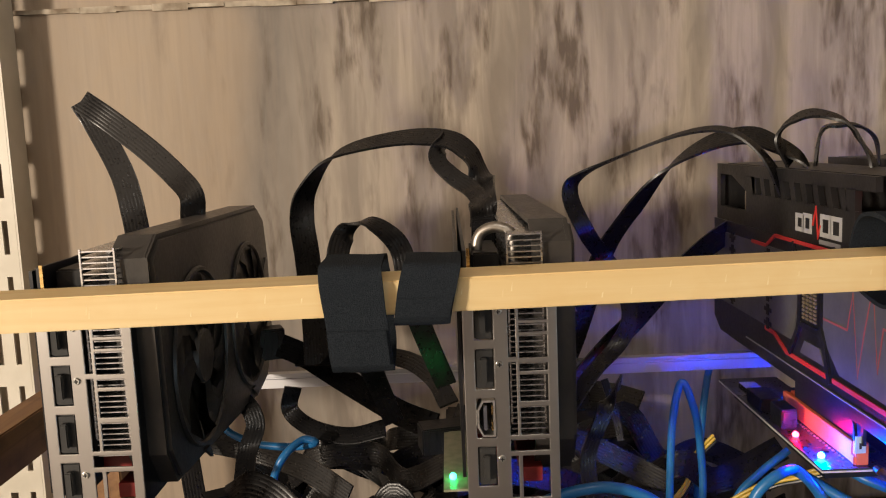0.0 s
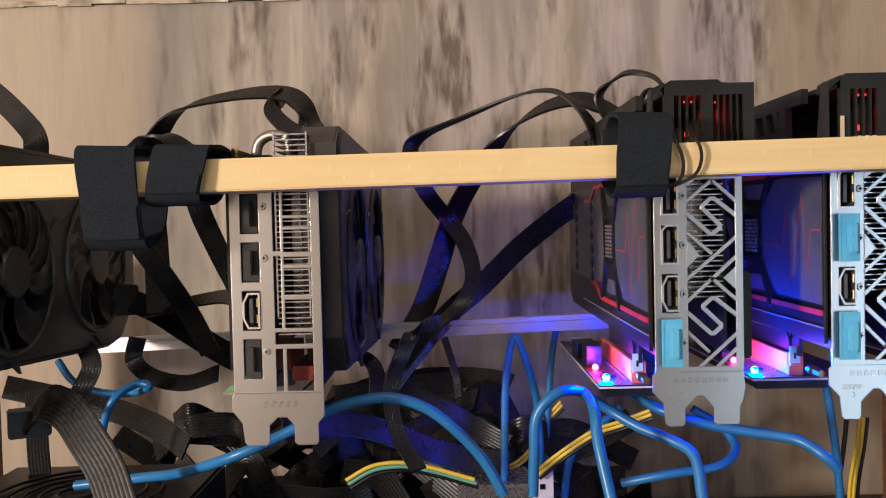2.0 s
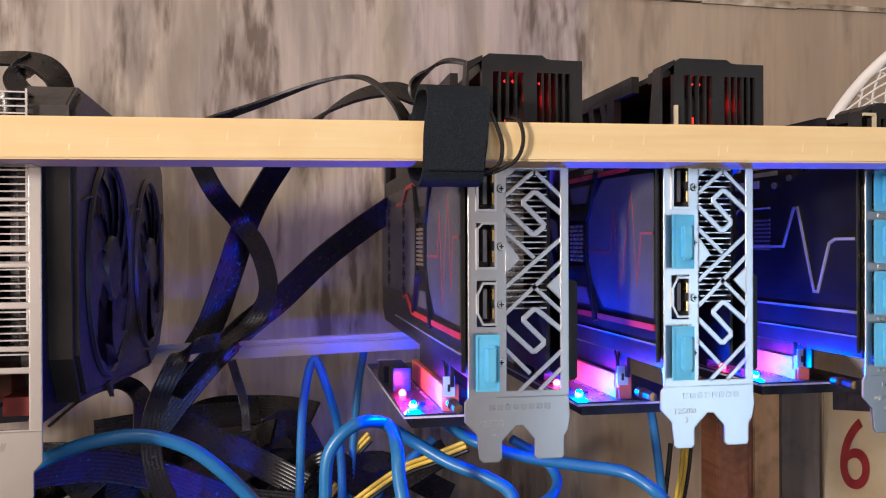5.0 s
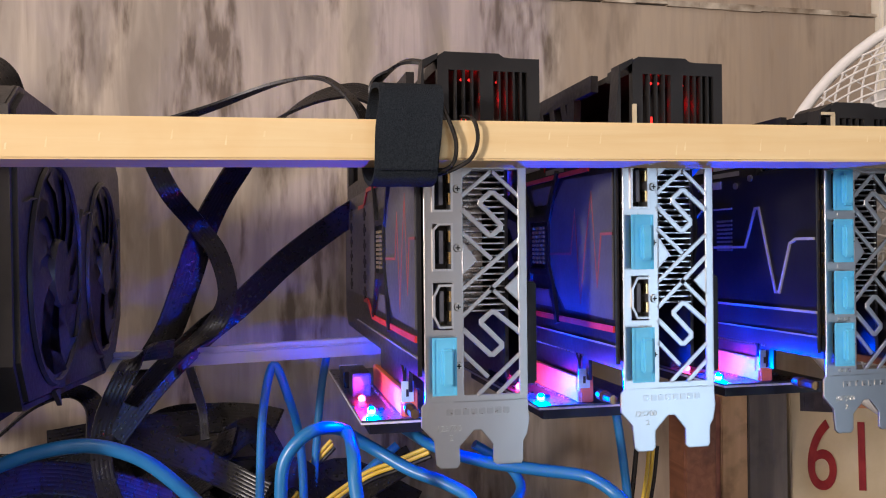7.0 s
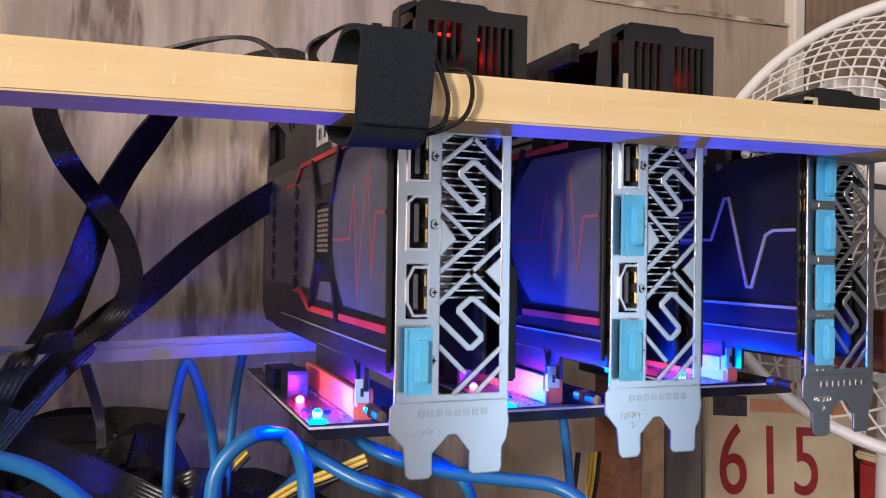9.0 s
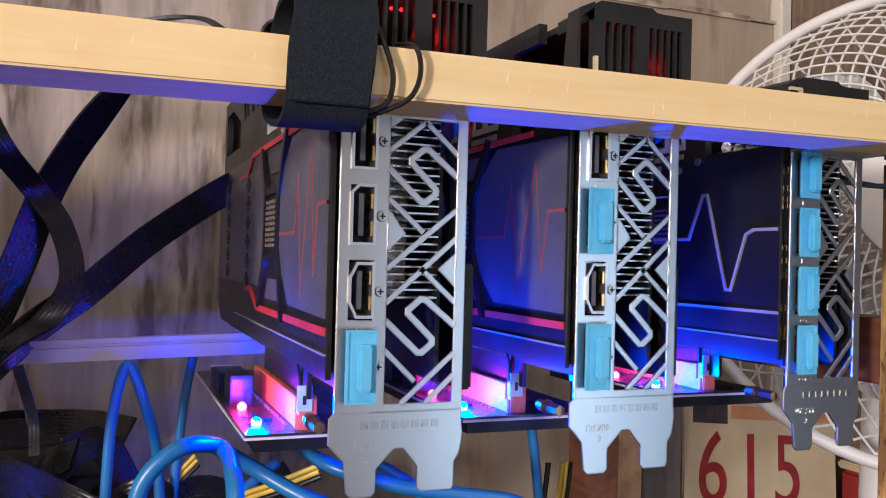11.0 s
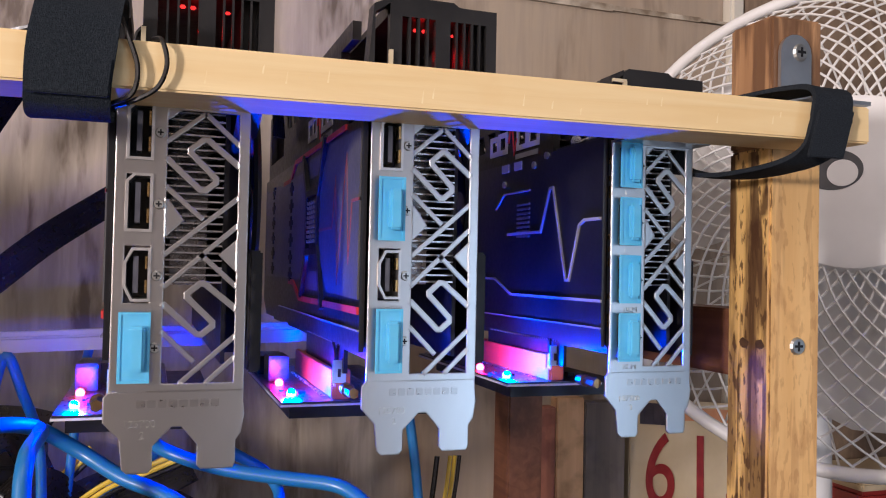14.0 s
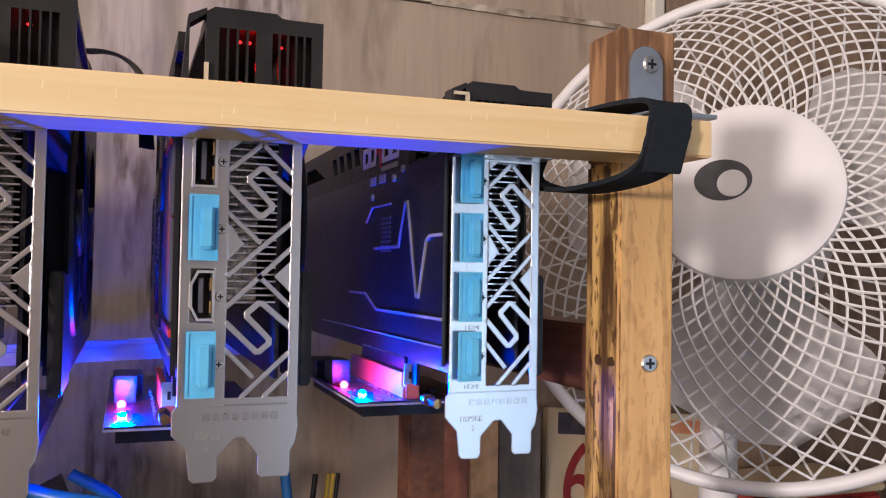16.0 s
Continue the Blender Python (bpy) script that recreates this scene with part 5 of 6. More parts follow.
# ---------------------------------------------------------------- cables
PLAN = {
    "left_fold_a": [(-0.195, 0.528, 1.036), (-0.198, 0.53, 1.06), (-0.207, 0.54, 1.087), (-0.225, 0.55, 1.119), (-0.233, 0.55, 1.134)],
    "left_fold_b": [(-0.233, 0.55, 1.134), (-0.217, 0.55, 1.122), (-0.19, 0.54, 1.102), (-0.17, 0.53, 1.085), (-0.158, 0.52, 1.073), (-0.158, 0.52, 1.059), (-0.158, 0.518, 1.036)],
    "big_loop": [(-0.092, 0.55, 0.955), (-0.092, 0.55, 0.986), (-0.094, 0.55, 1.026), (-0.096, 0.55, 1.053), (-0.091, 0.55, 1.072), (-0.072, 0.55, 1.093), (-0.034, 0.55, 1.102), (-0.001, 0.54, 1.101), (0.014, 0.53, 1.091), (0.021, 0.52, 1.075), (0.0195, 0.485, 1.062), (0.0195, 0.481, 1.05)],
    "big_loop_b": [(-0.001, 0.545, 1.101), (-0.006, 0.53, 1.089), (0.003, 0.52, 1.078), (0.014, 0.51, 1.07), (0.0195, 0.485, 1.062), (0.0195, 0.481, 1.05)],
    "small_loop": [(-0.054, 0.4, 1.029), (-0.055, 0.41, 1.047), (-0.051, 0.42, 1.057), (-0.041, 0.42, 1.061), (-0.03, 0.42, 1.054), (-0.024, 0.42, 1.044), (-0.021, 0.41, 1.026), (-0.015, 0.42, 1.003), (-0.005, 0.44, 0.97)],
    "under_strap_a": [(-0.056, 0.41, 1.014), (-0.049, 0.41, 1.001), (-0.044, 0.43, 0.983), (-0.042, 0.46, 0.962), (-0.037, 0.48, 0.937)],
    "plug_cable": [(-0.13, 0.59, 0.962), (-0.106, 0.58, 0.954), (-0.082, 0.56, 0.945), (-0.055, 0.54, 0.934), (-0.034, 0.52, 0.928), (-0.013, 0.5, 0.926)],
    "arch": [(-0.108, 0.57, 0.954), (-0.084, 0.55, 0.959), (-0.056, 0.53, 0.965), (-0.03, 0.5, 0.969), (-0.013, 0.47, 0.966), (-0.004, 0.45, 0.956)],
    "lower_loop": [(-0.111, 0.56, 0.937), (-0.114, 0.56, 0.921), (-0.098, 0.55, 0.911), (-0.072, 0.54, 0.908), (-0.047, 0.53, 0.916)],
    "bow": [(0.218, 0.54, 1.076), (0.21, 0.54, 1.092), (0.218, 0.54, 1.103), (0.228, 0.53, 1.107), (0.241, 0.52, 1.102), (0.248, 0.51, 1.089), (0.25, 0.5, 1.076), (0.251, 0.498, 1.055)],
    "cross_c": [(0.209, 0.62, 1.027), (0.188, 0.62, 1.013), (0.159, 0.61, 0.991), (0.132, 0.6, 0.966), (0.109, 0.59, 0.948), (0.084, 0.58, 0.923), (0.06, 0.57, 0.893)],
    "mid_black": [(0.1, 0.5, 0.95), (0.088, 0.47, 0.95), (0.08, 0.46, 0.937), (0.073, 0.46, 0.917), (0.076, 0.45, 0.896), (0.089, 0.43, 0.878)],
    "mid_black_b": [(0.103, 0.57, 0.931), (0.11, 0.57, 0.906), (0.112, 0.56, 0.89)],
    "ridge": [(-0.128, 0.44, 0.908), (-0.113, 0.43, 0.919), (-0.097, 0.42, 0.916), (-0.083, 0.41, 0.904), (-0.069, 0.4, 0.889), (-0.059, 0.39, 0.872)],
    "left_loop_a": [(-0.16, 0.56, 0.934), (-0.14, 0.54, 0.934), (-0.131, 0.53, 0.922), (-0.135, 0.52, 0.907), (-0.133, 0.5, 0.898)],
    "left_band": [(-0.227, 0.6, 0.897), (-0.184, 0.6, 0.887), (-0.142, 0.59, 0.88), (-0.104, 0.57, 0.872), (-0.076, 0.55, 0.861)],
    "left_band_b": [(-0.194, 0.58, 0.897), (-0.184, 0.56, 0.864), (-0.178, 0.55, 0.843)],
    "black_arc": [(0.006, 0.55, 0.901), (0.026, 0.55, 0.918), (0.043, 0.55, 0.923), (0.056, 0.54, 0.916), (0.059, 0.53, 0.897)],
    "black_low": [(0.023, 0.58, 0.888), (0.059, 0.58, 0.891), (0.095, 0.58, 0.879), (0.124, 0.58, 0.863), (0.146, 0.57, 0.853)],
    "black_low_b": [(-0.003, 0.52, 0.881), (0.031, 0.54, 0.879), (0.063, 0.55, 0.869), (0.103, 0.56, 0.85), (0.146, 0.56, 0.842)],
    "blue_arch": [(-0.117, 0.47, 0.861), (-0.073, 0.46, 0.868), (-0.045, 0.44, 0.876), (-0.009, 0.41, 0.892), (0.02, 0.41, 0.904), (0.039, 0.41, 0.914), (0.056, 0.41, 0.92), (0.076, 0.41, 0.922), (0.095, 0.41, 0.916), (0.111, 0.41, 0.903), (0.124, 0.41, 0.888), (0.134, 0.41, 0.87)],
    "blue_b2": [(0.142, 0.55, 0.823), (0.143, 0.55, 0.869), (0.145, 0.55, 0.908), (0.151, 0.55, 0.933), (0.159, 0.55, 0.915), (0.166, 0.56, 0.888), (0.168, 0.56, 0.848), (0.164, 0.57, 0.816)],
    "blue_b3": [(0.15, 0.42, 0.866), (0.151, 0.42, 0.887), (0.153, 0.42, 0.909), (0.165, 0.42, 0.921), (0.18, 0.43, 0.918), (0.18, 0.4, 0.915), (0.18, 0.39, 0.902), (0.184, 0.38, 0.877)],
    "blue_b4": [(0.18, 0.44, 0.916), (0.194, 0.44, 0.907), (0.209, 0.43, 0.899), (0.224, 0.42, 0.894), (0.233, 0.41, 0.888), (0.234, 0.4, 0.869)],
    "blue_b5": [(0.214, 0.47, 0.909), (0.225, 0.45, 0.904), (0.246, 0.44, 0.898), (0.27, 0.43, 0.895), (0.29, 0.42, 0.893), (0.3, 0.41, 0.887), (0.307, 0.41, 0.88)],
    "blue_b6": [(0.252, 0.48, 0.897), (0.27, 0.48, 0.885), (0.274, 0.47, 0.875), (0.261, 0.46, 0.868), (0.233, 0.46, 0.864), (0.207, 0.47, 0.856)],
    "blue_b7": [(0.186, 0.6, 0.934), (0.182, 0.6, 0.911), (0.179, 0.6, 0.88), (0.176, 0.6, 0.837), (0.178, 0.6, 0.805)],
    "blue_b8": [(0.348, 0.52, 0.909), (0.352, 0.52, 0.884), (0.356, 0.52, 0.852), (0.358, 0.52, 0.824)],
    "blue_b9": [(0.223, 0.55, 0.883), (0.203, 0.55, 0.867), (0.188, 0.55, 0.85), (0.183, 0.55, 0.822)],
    "blue_left": [(-0.172, 0.57, 0.92), (-0.157, 0.56, 0.907), (-0.134, 0.55, 0.901), (-0.108, 0.54, 0.902), (-0.093, 0.53, 0.908), (-0.101, 0.53, 0.91), (-0.112, 0.52, 0.903), (-0.12, 0.52, 0.886), (-0.124, 0.52, 0.856)],
    "yel_a": [(0.231, 0.5, 0.892), (0.214, 0.51, 0.883), (0.199, 0.52, 0.875), (0.179, 0.53, 0.859), (0.162, 0.53, 0.846)],
    "yel_b": [(0.188, 0.6, 0.877), (0.172, 0.6, 0.86), (0.166, 0.59, 0.848), (0.154, 0.58, 0.839), (0.139, 0.57, 0.835)],
    "yel_c": [(0.044, 0.47, 0.861), (0.059, 0.47, 0.869), (0.076, 0.47, 0.871), (0.093, 0.47, 0.868), (0.12, 0.47, 0.86)],
    "yel_d": [(0.38, 0.54, 0.875), (0.378, 0.54, 0.857), (0.374, 0.54, 0.834), (0.372, 0.54, 0.813)],
    "blk_d": [(0.374, 0.545, 0.874), (0.372, 0.545, 0.856), (0.368, 0.545, 0.826)],
    "bend_c2": [(0.237, 0.55, 1.06), (0.241, 0.55, 1.094), (0.253, 0.55, 1.099), (0.266, 0.55, 1.098), (0.276, 0.55, 1.09), (0.279, 0.55, 1.075), (0.281, 0.55, 1.05)],
    "bend_c3": [(0.322, 0.55, 1.055), (0.331, 0.55, 1.082), (0.343, 0.55, 1.086), (0.352, 0.55, 1.076), (0.356, 0.55, 1.05)],
    "thin_cable": [(0.209, 0.525, 1.058), (0.199, 0.53, 1.08), (0.186, 0.54, 1.095), (0.173, 0.55, 1.1), (0.152, 0.56, 1.097), (0.121, 0.57, 1.086), (0.09, 0.57, 1.073), (0.082, 0.57, 1.06), (0.092, 0.57, 1.035), (0.106, 0.59, 1.016), (0.119, 0.59, 0.997), (0.1245, 0.585, 0.972), (0.115, 0.58, 0.953), (0.093, 0.565, 0.936), (0.073, 0.55, 0.914)],
    "thick_cable": [(0.232, 0.53, 1.058), (0.225, 0.54, 1.078), (0.211, 0.55, 1.089), (0.197, 0.56, 1.095), (0.174, 0.57, 1.09), (0.15, 0.58, 1.074), (0.129, 0.59, 1.047), (0.111, 0.605, 1.016), (0.099, 0.61, 0.981), (0.086, 0.61, 0.946), (0.068, 0.6, 0.917)],
}
FLAT = {
    "left_fold_a": (7, [(1, 0.3, 0.2), (0.9, 0.1, 0.45)], 0.0022), "left_fold_b": (7, [(0.6, 0.1, 0.8), (0.6, 0.2, 0.8), (0.9, 0.3, 0.3)], 0.0022),
    "big_loop": (8, [(1, 0.2, 0), (1, 0.3, 0), (0.6, 0.8, 0.3), (0.2, 0.9, 0.7), (0.2, 0.8, 0.6), (0.9, 0.4, 0.2)], 0.0021),
    "big_loop_b": (6, [(0.3, 0.8, 0.4), (0.6, 0.3, 0.6), (1, 0.2, 0)], 0.0019), "small_loop": (6, [(1, 0.3, 0), (0.6, 0.8, 0.1), (1, 0.3, 0.1), (1, 0.2, 0)], 0.0019),
    "under_strap_a": (6, [(1, 0, 0.2), (1, 0.1, 0.4)], 0.0020), "plug_cable": (8, [(0.3, 0.3, 1), (0.3, 0.2, 1)], 0.0021), "arch": (6, [(0, 0.7, 0.6), (0.2, 0.8, 0.5)], 0.0019),
    "lower_loop": (6, [(1, 0.3, 0), (0.4, 0.6, 0.7), (0, 0.5, 0.8)], 0.0020), "thin_cable": (6, [(0.8, 0.5, 0), (0.1, 0.9, 0.3), (0.5, 0.9, 0.1), (1, 0.3, 0.2), (1, 0.1, 0.3), (1, 0.1, 0.2), (0.9, 0.1, 0.6)], 0.0020),
    "thick_cable": (8, [(0.1, 0.9, 0.4), (0.1, 0.8, 0.6), (0.5, 0.6, 0.6), (1, 0.3, 0.3), (1, 0.2, 0.3), (1, 0.2, 0.3)], 0.0022), "bow": (7, [(0.7, 0.7, 0), (0.3, 0.9, 0.3), (0.1, 0.95, 0.3), (0.7, 0.6, 0.2)], 0.0021),
    "cross_c": (8, [(0.5, 0.2, -1), (0.6, 0.2, -1)], 0.0021), "mid_black": (5, [(0.3, 0.5, 0.6), (1, 0.2, 0.1), (1, 0.2, 0)], 0.0019), "mid_black_b": (3, [(1, 0, 0), (1, 0, 0)], 0.0018),
    "ridge": (9, [(0.4, 0.3, 1), (0.7, 0.2, 0.8), (0.9, 0.1, 0.5)], 0.0023), "left_loop_a": (6, [(0.3, 0.6, 0.7), (1, 0.3, 0), (1, 0.2, 0.1)], 0.0021),
    "left_band": (8, [(0, 0.2, 1), (0.2, 0.2, 1)], 0.0022), "left_band_b": (7, [(1, 0.2, 0), (1, 0.2, 0)], 0.0021), "black_arc": (6, [(0.5, 0.7, 0.5), (0.1, 0.9, 0.4), (1, 0.4, 0)], 0.0020),
    "black_low": (8, [(0, 0.3, 1), (0.3, 0.3, 1)], 0.0021), "black_low_b": (8, [(0, 0.5, 1), (0.3, 0.5, 1)], 0.0022), "bend_c3": (6, [(0.5, 0.8, 0), (0.1, 1, 0.2), (0.6, 0.8, 0)], 0.0020), "bend_c2": (6, [(0.5, 0.8, 0), (0.1, 1, 0.2), (0.6, 0.8, 0)], 0.0020),
}
for key, (wires, turns, pitch) in FLAT.items():
    bm = bmesh.new()
    ribbon(bm, PLAN[key], wires, turns, pitch)
    single("flat_power_cable", bm, CABLE, "flat black ribbed power cable bent between the cards", "cable", "black power cables", smooth=True)
rt = random.Random(21)
for i in range(32):
    x, y, z = rt.uniform(-0.20, 0.16), rt.uniform(0.60, 0.70), rt.uniform(0.78, 0.855)
    pts = [(x, y, z)]
    for k in range(4):
        x, y = x + rt.uniform(0.015, 0.05), min(0.74, max(0.57, y + rt.uniform(-0.03, 0.03)))
        z = min(0.872, max(0.765, z + rt.uniform(-0.04, 0.04)))
        pts.append((x, y, z))
    bm = bmesh.new()
    ribbon(bm, pts, 8, [(rt.uniform(-0.3, 0.3), 0.4, 1), (rt.uniform(-0.5, 0.5), 0.3, 1), (0.2, 0.6, 0.8)], 0.0024)
    single("flat_power_cable", bm, CABLE, "flat black ribbed power cable in the tangle below", "cable", "black power cables", smooth=True)
for key in PLAN:
    if key.startswith("blue"):
        bm = bmesh.new()
        tube(bm, PLAN[key], 0.0029 if key in ("blue_arch", "blue_b3", "blue_b4", "blue_b5", "blue_low") else 0.0026, 12, 8)
        single("data_cable", bm, BLUE, "glossy blue round data cable looping below the cards", "cable", "blue data cables", smooth=True)
    elif key.startswith("yel"):
        for k, m in ((0, YELLOW), (1, YELLOW if key != "yel_c" else mat("cable_green", (0.12, 0.35, 0.25), (0.16, 0.42, 0.3), 60, 0.4)), (2, CABLE)):
            bm = bmesh.new()
            tube(bm, [(x + 0.0012 * k, y + 0.0006 * k, z - 0.0026 * k * (0 if key == "yel_d" else 1) + 0) if key != "yel_d" else (x + 0.0028 * k, y, z) for x, y, z in PLAN[key]], 0.0012, 8, 6)
            single("wire", bm, m, "thin yellow supply wire" if m is YELLOW else "thin dark supply wire", "wire", "supply wires", smooth=True)
    elif key == "blk_d":
        bm = bmesh.new()
        tube(bm, PLAN[key], 0.0016, 8, 6)
        single("wire", bm, CABLE, "thin black supply wire", "wire", "supply wires", smooth=True)


def plug(at, size, turn, label):
    p = thing("power_plug", at, label, "plug", "power plugs", turn=turn)
    x, y, z = size
    part("housing", boxes((-x / 2, x / 2, -y / 2, y / 2, 0, z), bevel=0.0008), BLACK, p)
    bm = bmesh.new()
    for i in range(4):
        box(bm, -x / 2 + x * (0.12 + 0.22 * i), -x / 2 + x * (0.24 + 0.22 * i), -y / 2 - 0.0006, -y / 2 + 0.0004, z * 0.15, z * 0.9)
    part("rib", bm, BLACK, p)


plug((-0.133, 0.592, 0.950), (0.022, 0.016, 0.022), 20, "black plastic power plug on a flat cable")
plug((-0.130, 0.444, 0.898), (0.022, 0.014, 0.015), 30, "black plastic power plug on a broad ribbed cable")
plug((-0.006, 0.492, 0.915), (0.034, 0.018, 0.016), 12, "black plastic power plug on a flat cable")
plug((-0.199, 0.528, 1.022), (0.020, 0.012, 0.016), 0, "black plastic power plug in a card's top")
plug((-0.158, 0.518, 1.022), (0.020, 0.012, 0.016), 0, "black plastic power plug in a card's top")
plug((0.0195, 0.480, 1.034), (0.014, 0.012, 0.022), 0, "black plastic power plug in a card's top")

# ---------------------------------------------------------------- clutter below the cards
psu = thing("power_supply", (-0.13, 0.50, 0.745), "black steel power supply with a fan grille", "power supply")
part("case", boxes((-0.075, 0.075, -0.07, 0.07, 0.0, 0.100), bevel=0.002), BLACK, psu)
bm = bmesh.new()
for r in (0.012, 0.022, 0.032, 0.042, 0.052):
    ring(bm, (0, 0, 0), r, 0.0011, "y", 40, 5)
bmesh.ops.rotate(bm, verts=bm.verts, cent=(0, 0, 0), matrix=Matrix.Rotation(radians(90), 3, "X"))
bmesh.ops.translate(bm, verts=bm.verts, vec=(0, 0, 0.1020))
part("grille", bm, BLACK, psu, smooth=True)
# made-up black box that fills the dark mass low against the wall
dark_box = thing("power_supply", (0.065, 0.705, 0.745), "black box added for the dark mass behind the cables", "power supply")
part("case", boxes((-0.075, 0.085, -0.035, 0.06, 0.0, 0.108), bevel=0.002), BLACK, dark_box)
bm = bmesh.new()
for i in range(9):
    box(bm, -0.06 + i * 0.014, -0.052 + i * 0.014, -0.0358, -0.0345, 0.02, 0.09)
part("vent", bm, DARK, dark_box)
board = thing("mainboard", (0.06, 0.56, 0.765), "dark computer mainboard lying among cables", "circuit board")
part("board", boxes((-0.08, 0.12, -0.09, 0.09, 0.0, 0.0016)), PCB, board)
part("tray", boxes((-0.085, 0.125, -0.095, 0.095, -0.0195, -0.001)), BLACK, board)
sink = part("heatsink", boxes((0.050, 0.100, -0.021, 0.027, 0.0016, 0.008)), FIN, board, "finned aluminium heatsink")
for i in range(12):
    part("fin", boxes((0.050, 0.100, -0.02 + i * 0.004, -0.0185 + i * 0.004, 0.008, 0.070)), FIN, sink)
bm = bmesh.new()
plate(bm, (0.100, 0.114, 0.058, 0.082), [(0.105, 0.109, 0.067, 0.071)], -0.025, -0.0235)
part("clip", bm, CREAM, board, "pale pierced metal clip")
bm = bmesh.new()
for i in range(5):
    box(bm, -0.06 + i * 0.009, -0.0545 + i * 0.009, -0.06, 0.06, 0.0016, 0.032)
part("memory_stick", bm, PCB, board)

# ---------------------------------------------------------------- background: crate and number board
crate = thing("wooden_crate", (0.573, 0.745, 0.745), "old wooden crate of red, tan and grey upright slats", "crate")
for i, (a, b, z, m) in enumerate(((-0.055, -0.0275, 0.121, PLANK_RED), (-0.0265, -0.0005, 0.128, PLANK_TAN), (0.0005, 0.040, 0.124, PLANK_GREY))):
    part("slat", boxes((a, b, -0.008, 0.006, 0.0, z), bevel=0.001), m, crate)
part("back", boxes((-0.053, 0.038, 0.0065, 0.022, 0.0, 0.115)), PLANK_GREY, crate)
sign = thing("number_board", (0.713, 0.742, 0.7465), "cream painted board with large dark red figures 615", "sign")
sign.matrix_world = pose(0.700, 0.735, 0.7465, -8, 4, -6)
CREAM_BOARD = mat("cream_board", (0.55, 0.44, 0.27), (0.68, 0.57, 0.38), 18, 0.6, 0, 0.1)
part("board", boxes((-0.080, 0.085, 0.0, 0.012, 0.0, 0.118), bevel=0.001), CREAM_BOARD, sign)
SIGN_RED = mat("sign_red", (0.24, 0.015, 0.02), (0.33, 0.03, 0.03), 60, 0.6)
for x, ch in ((-0.050, "6"), (-0.010, "1"), (0.030, "5")):
    o = text_mesh("figure", ch, 0.092, SIGN_RED, sign, pose(x, -0.0008, 0.052, 90, 0, 0), 0.0006)
    o.scale = (0.72, 1, 1)
bm = bmesh.new()
for i in range(3):
    box(bm, -0.066 + i * 0.009, -0.060 + i * 0.009, -0.0012, -0.0004, 0.098, 0.111)
box(bm, -0.070, -0.034, -0.0006, 0.0002, 0.095, 0.114)
part("dark_print", bm, mat("sign_dark", (0.04, 0.035, 0.05), (0.07, 0.06, 0.08), 80, 0.6), sign)
part("orange_band", boxes((-0.03, 0.080, -0.0007, 0.0003, 0.100, 0.112)), mat("sign_orange", (0.55, 0.20, 0.08), (0.62, 0.32, 0.16), 30, 0.6), sign)
box_r = thing("red_tin", (0.86, 0.70, 0.745), "red printed tin box on the table", "tin")
part("body", boxes((-0.06, 0.06, -0.04, 0.04, 0.0, 0.052), bevel=0.004), mat("tin_red", (0.30, 0.03, 0.025), (0.4, 0.05, 0.04), 12, 0.35), box_r)
part("lid", boxes((-0.062, 0.062, -0.042, 0.042, 0.0525, 0.060), bevel=0.002), CREAM_BOARD, box_r)
part("print_bar", boxes((-0.045, -0.01, -0.0412, -0.0402, 0.015, 0.04)), CREAM_BOARD, box_r)

# ---------------------------------------------------------------- room fan
tf = thing("desk_fan", (0.690, 0.60, 0.745), "white desk fan with wire cage and a round hub plate", "fan")
AXIS = Vector((-0.70, -0.66, 0.28)).normalized()
HEAD = Matrix.Translation(Vector((0.6595, 0.529, 1.0265)) - Vector((0.690, 0.60, 0.745))) @ AXIS.to_track_quat("-Y", "Z").to_matrix().to_4x4()
DOME, RR, RD = 0.052, 0.173, 0.0580


def head(name, bm, material, label="", parent=None):
    """A part of the fan's head, built with the hub facing -y and the rim's middle at the origin."""
    o = part(name, bm, material, parent or tf, label, smooth=True)
    if not parent:
        o.matrix_local = HEAD
    return o


def wires(front, count, name, turn, twist, off):
    """Wires from the hub to the rim, each a part of its own on one mesh."""
    bm = bmesh.new()
    pts = []
    for j in range(7):
        u = j / 6
        r = RD * 0.98 + (RR - RD) * u
        y = -DOME + 0.004 + DOME * u ** 2.5 + off if front else DOME * 0.9 - DOME * 0.9 * u ** 2.2
        a = turn * twist * u
        pts.append((r * math.cos(a), y, r * math.sin(a)))
    tube(bm, pts, 0.00085, 5, 3)
    first = head(name, bm, WIRE_WHITE)
    for i in range(1, count):
        o = new(name, first.data)
        o.parent = tf
        o.matrix_local = HEAD @ Matrix.Rotation(2 * math.pi * i / count, 4, "Y")


wires(True, 54, "cage_wire", 1, 1.02, 0.0)
wires(True, 54, "cage_wire", -1, 1.02, 0.0016)
wires(False, 44, "rear_wire", 1, 0.25, 0.0)
bm = bmesh.new()
ring(bm, (0, 0, 0), RR, 0.0045, "y", 72, 10)
head("rim", bm, FAN_WHITE, "thick white plastic rim")
bm = bmesh.new()
cyl(bm, (0, -DOME + 0.008, 0), (0, -DOME, 0), RD, RD * 0.985, 64)
cyl(bm, (0, -DOME, 0), (0, -DOME - 0.0015, 0), RD * 0.985, RD * 0.93, 64)
hub = head("hub_plate", bm, FAN_WHITE, "smooth white round hub plate")
bm = bmesh.new()
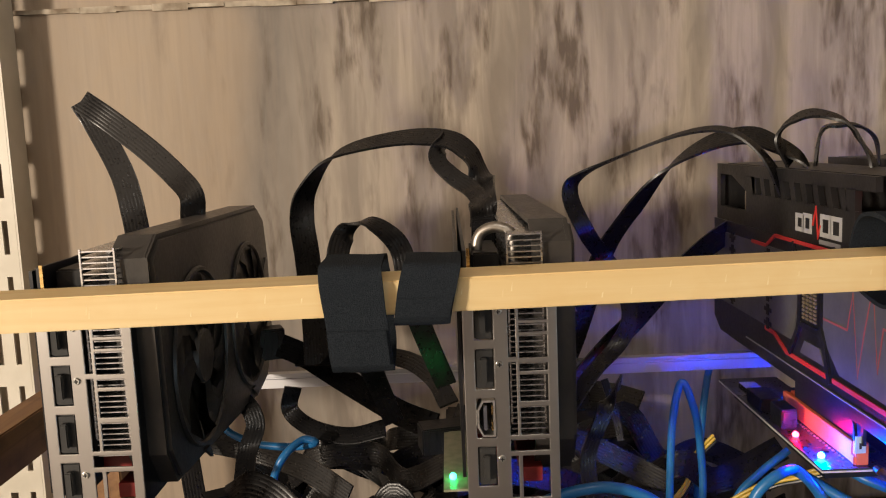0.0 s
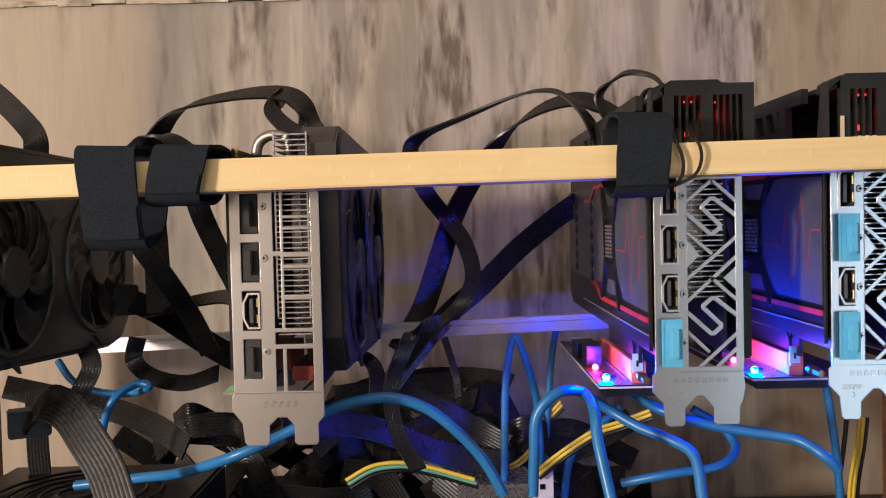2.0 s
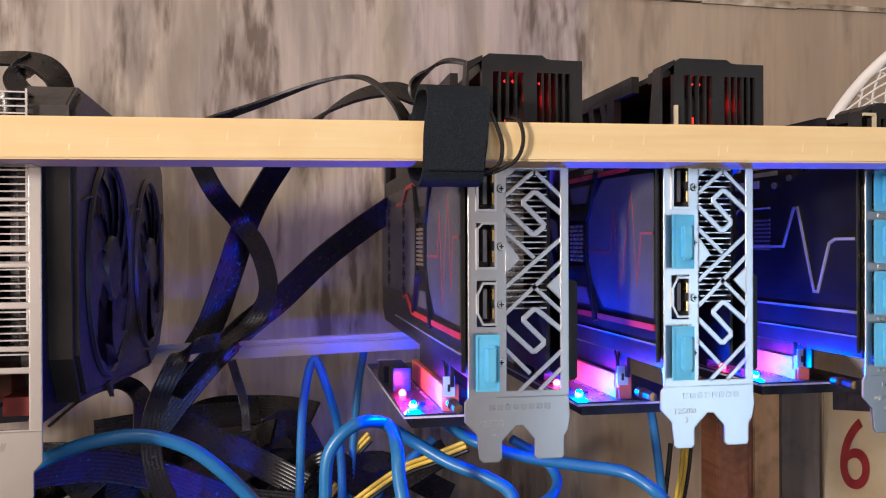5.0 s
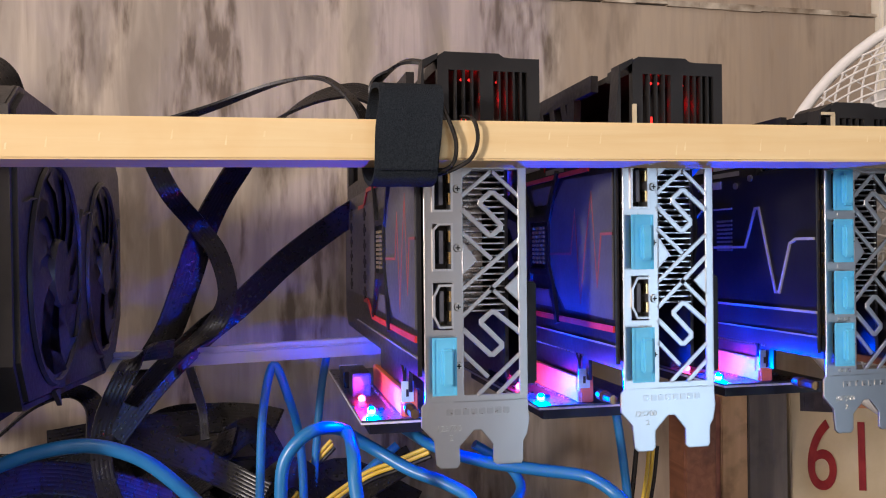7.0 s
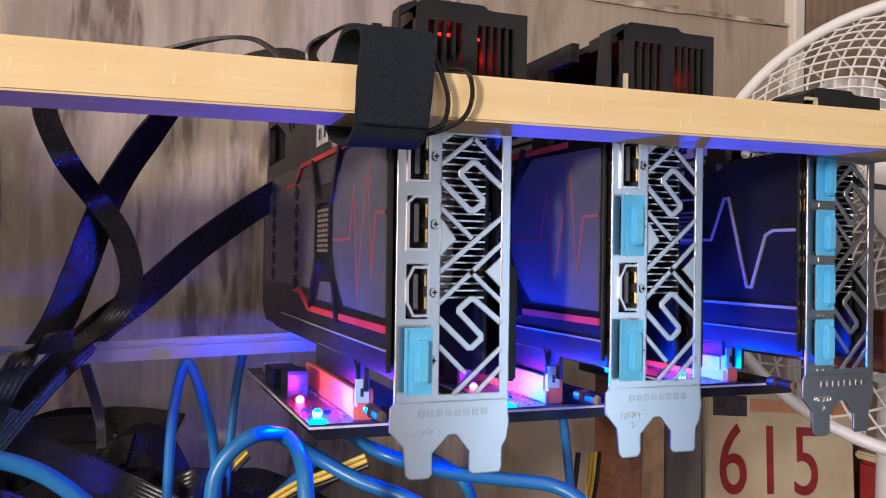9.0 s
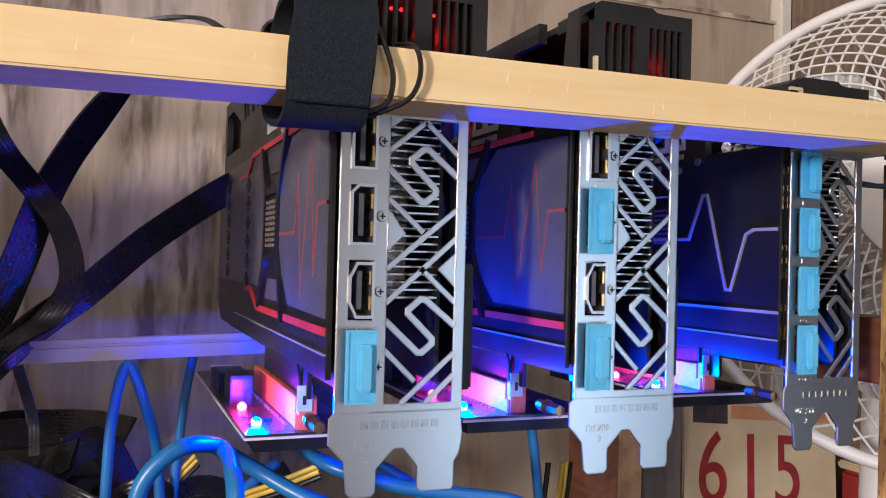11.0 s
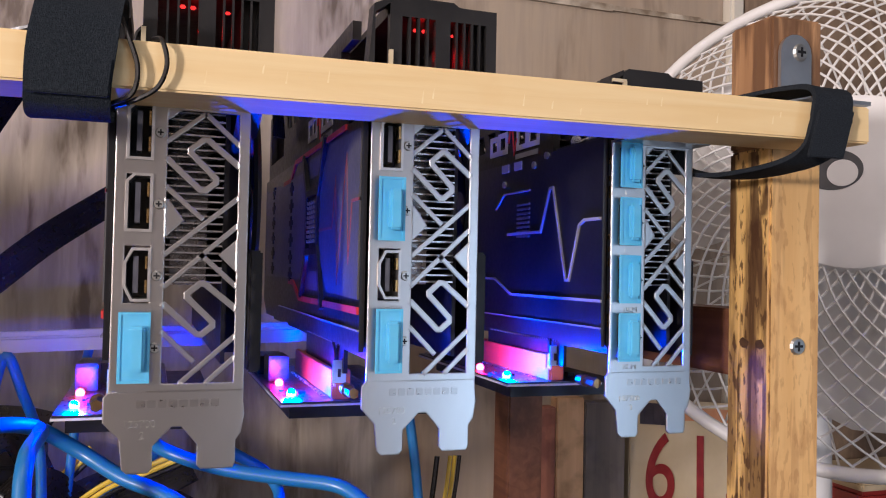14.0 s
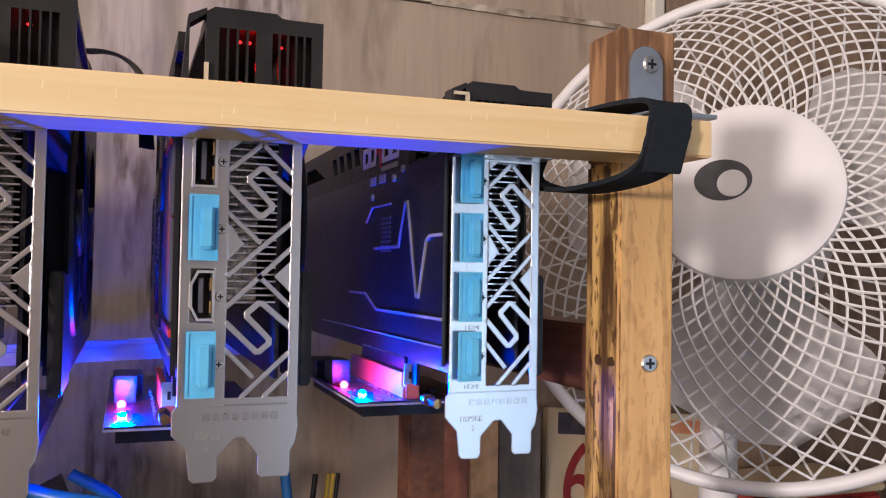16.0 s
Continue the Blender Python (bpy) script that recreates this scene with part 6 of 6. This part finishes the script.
prism(bm, [(-0.012 + 0.0172 * math.cos(t), 0.006 + 0.0135 * math.sin(t)) for t in [2 * math.pi * k / 36 for k in range(36)]], "y", -DOME - 0.0021, -DOME - 0.0005)
head("emblem", bm, mat("emblem_grey", (0.035, 0.035, 0.04), (0.06, 0.06, 0.065), 60, 0.5), parent=hub)
bm = bmesh.new()
cyl(bm, (-0.0065, -DOME - 0.0026, 0.0035), (-0.0065, -DOME - 0.0005, 0.0035), 0.0088, None, 32)
head("emblem_disc", bm, FAN_WHITE, parent=hub)
for k in range(3):
    a0 = 2 * math.pi * k / 3 - 1.62
    bm = bmesh.new()
    nr, na = 9, 11
    grid = []
    for i in range(nr):
        u = i / (nr - 1)
        r = 0.040 + 0.106 * u
        half = 0.34 + 0.34 * math.sin(math.pi * min(1, 0.15 + 0.62 * u))
        half *= 1.0 if u < 0.7 else math.sqrt(max(0.02, 1 - ((u - 0.7) / 0.305) ** 2))
        row = []
        for j in range(na):
            v = j / (na - 1) * 2 - 1
            a = a0 + v * half + 0.15 * u
            row.append(bm.verts.new((r * math.cos(a), 0.006 + 0.013 * v + 0.004 * v * v, r * math.sin(a))))
        grid.append(row)
    fs = [bm.faces.new((grid[i][j], grid[i][j + 1], grid[i + 1][j + 1], grid[i + 1][j])) for i in range(nr - 1) for j in range(na - 1)]
    bmesh.ops.solidify(bm, geom=fs, thickness=0.0015)
    head("blade", bm, FAN_WHITE, "white rounded fan blade")
bm = bmesh.new()
cyl(bm, (0, -0.02, 0), (0, 0.02, 0), 0.036, 0.042, 40)
head("spinner", bm, FAN_WHITE)
bm = bmesh.new()
cyl(bm, (0, 0.048, 0), (0, 0.11, 0), 0.048, 0.040, 32)
head("motor_housing", bm, FAN_WHITE)
bm = bmesh.new()
cyl(bm, (0, 0, 0.010), (0, 0, 0.235), 0.015, 0.012, 24)
part("stem", bm, FAN_WHITE, tf, smooth=True)
bm = bmesh.new()
cyl(bm, (0, 0, 0), (0, 0, 0.012), 0.09, 0.08, 40)
part("base", bm, FAN_WHITE, tf, smooth=True)
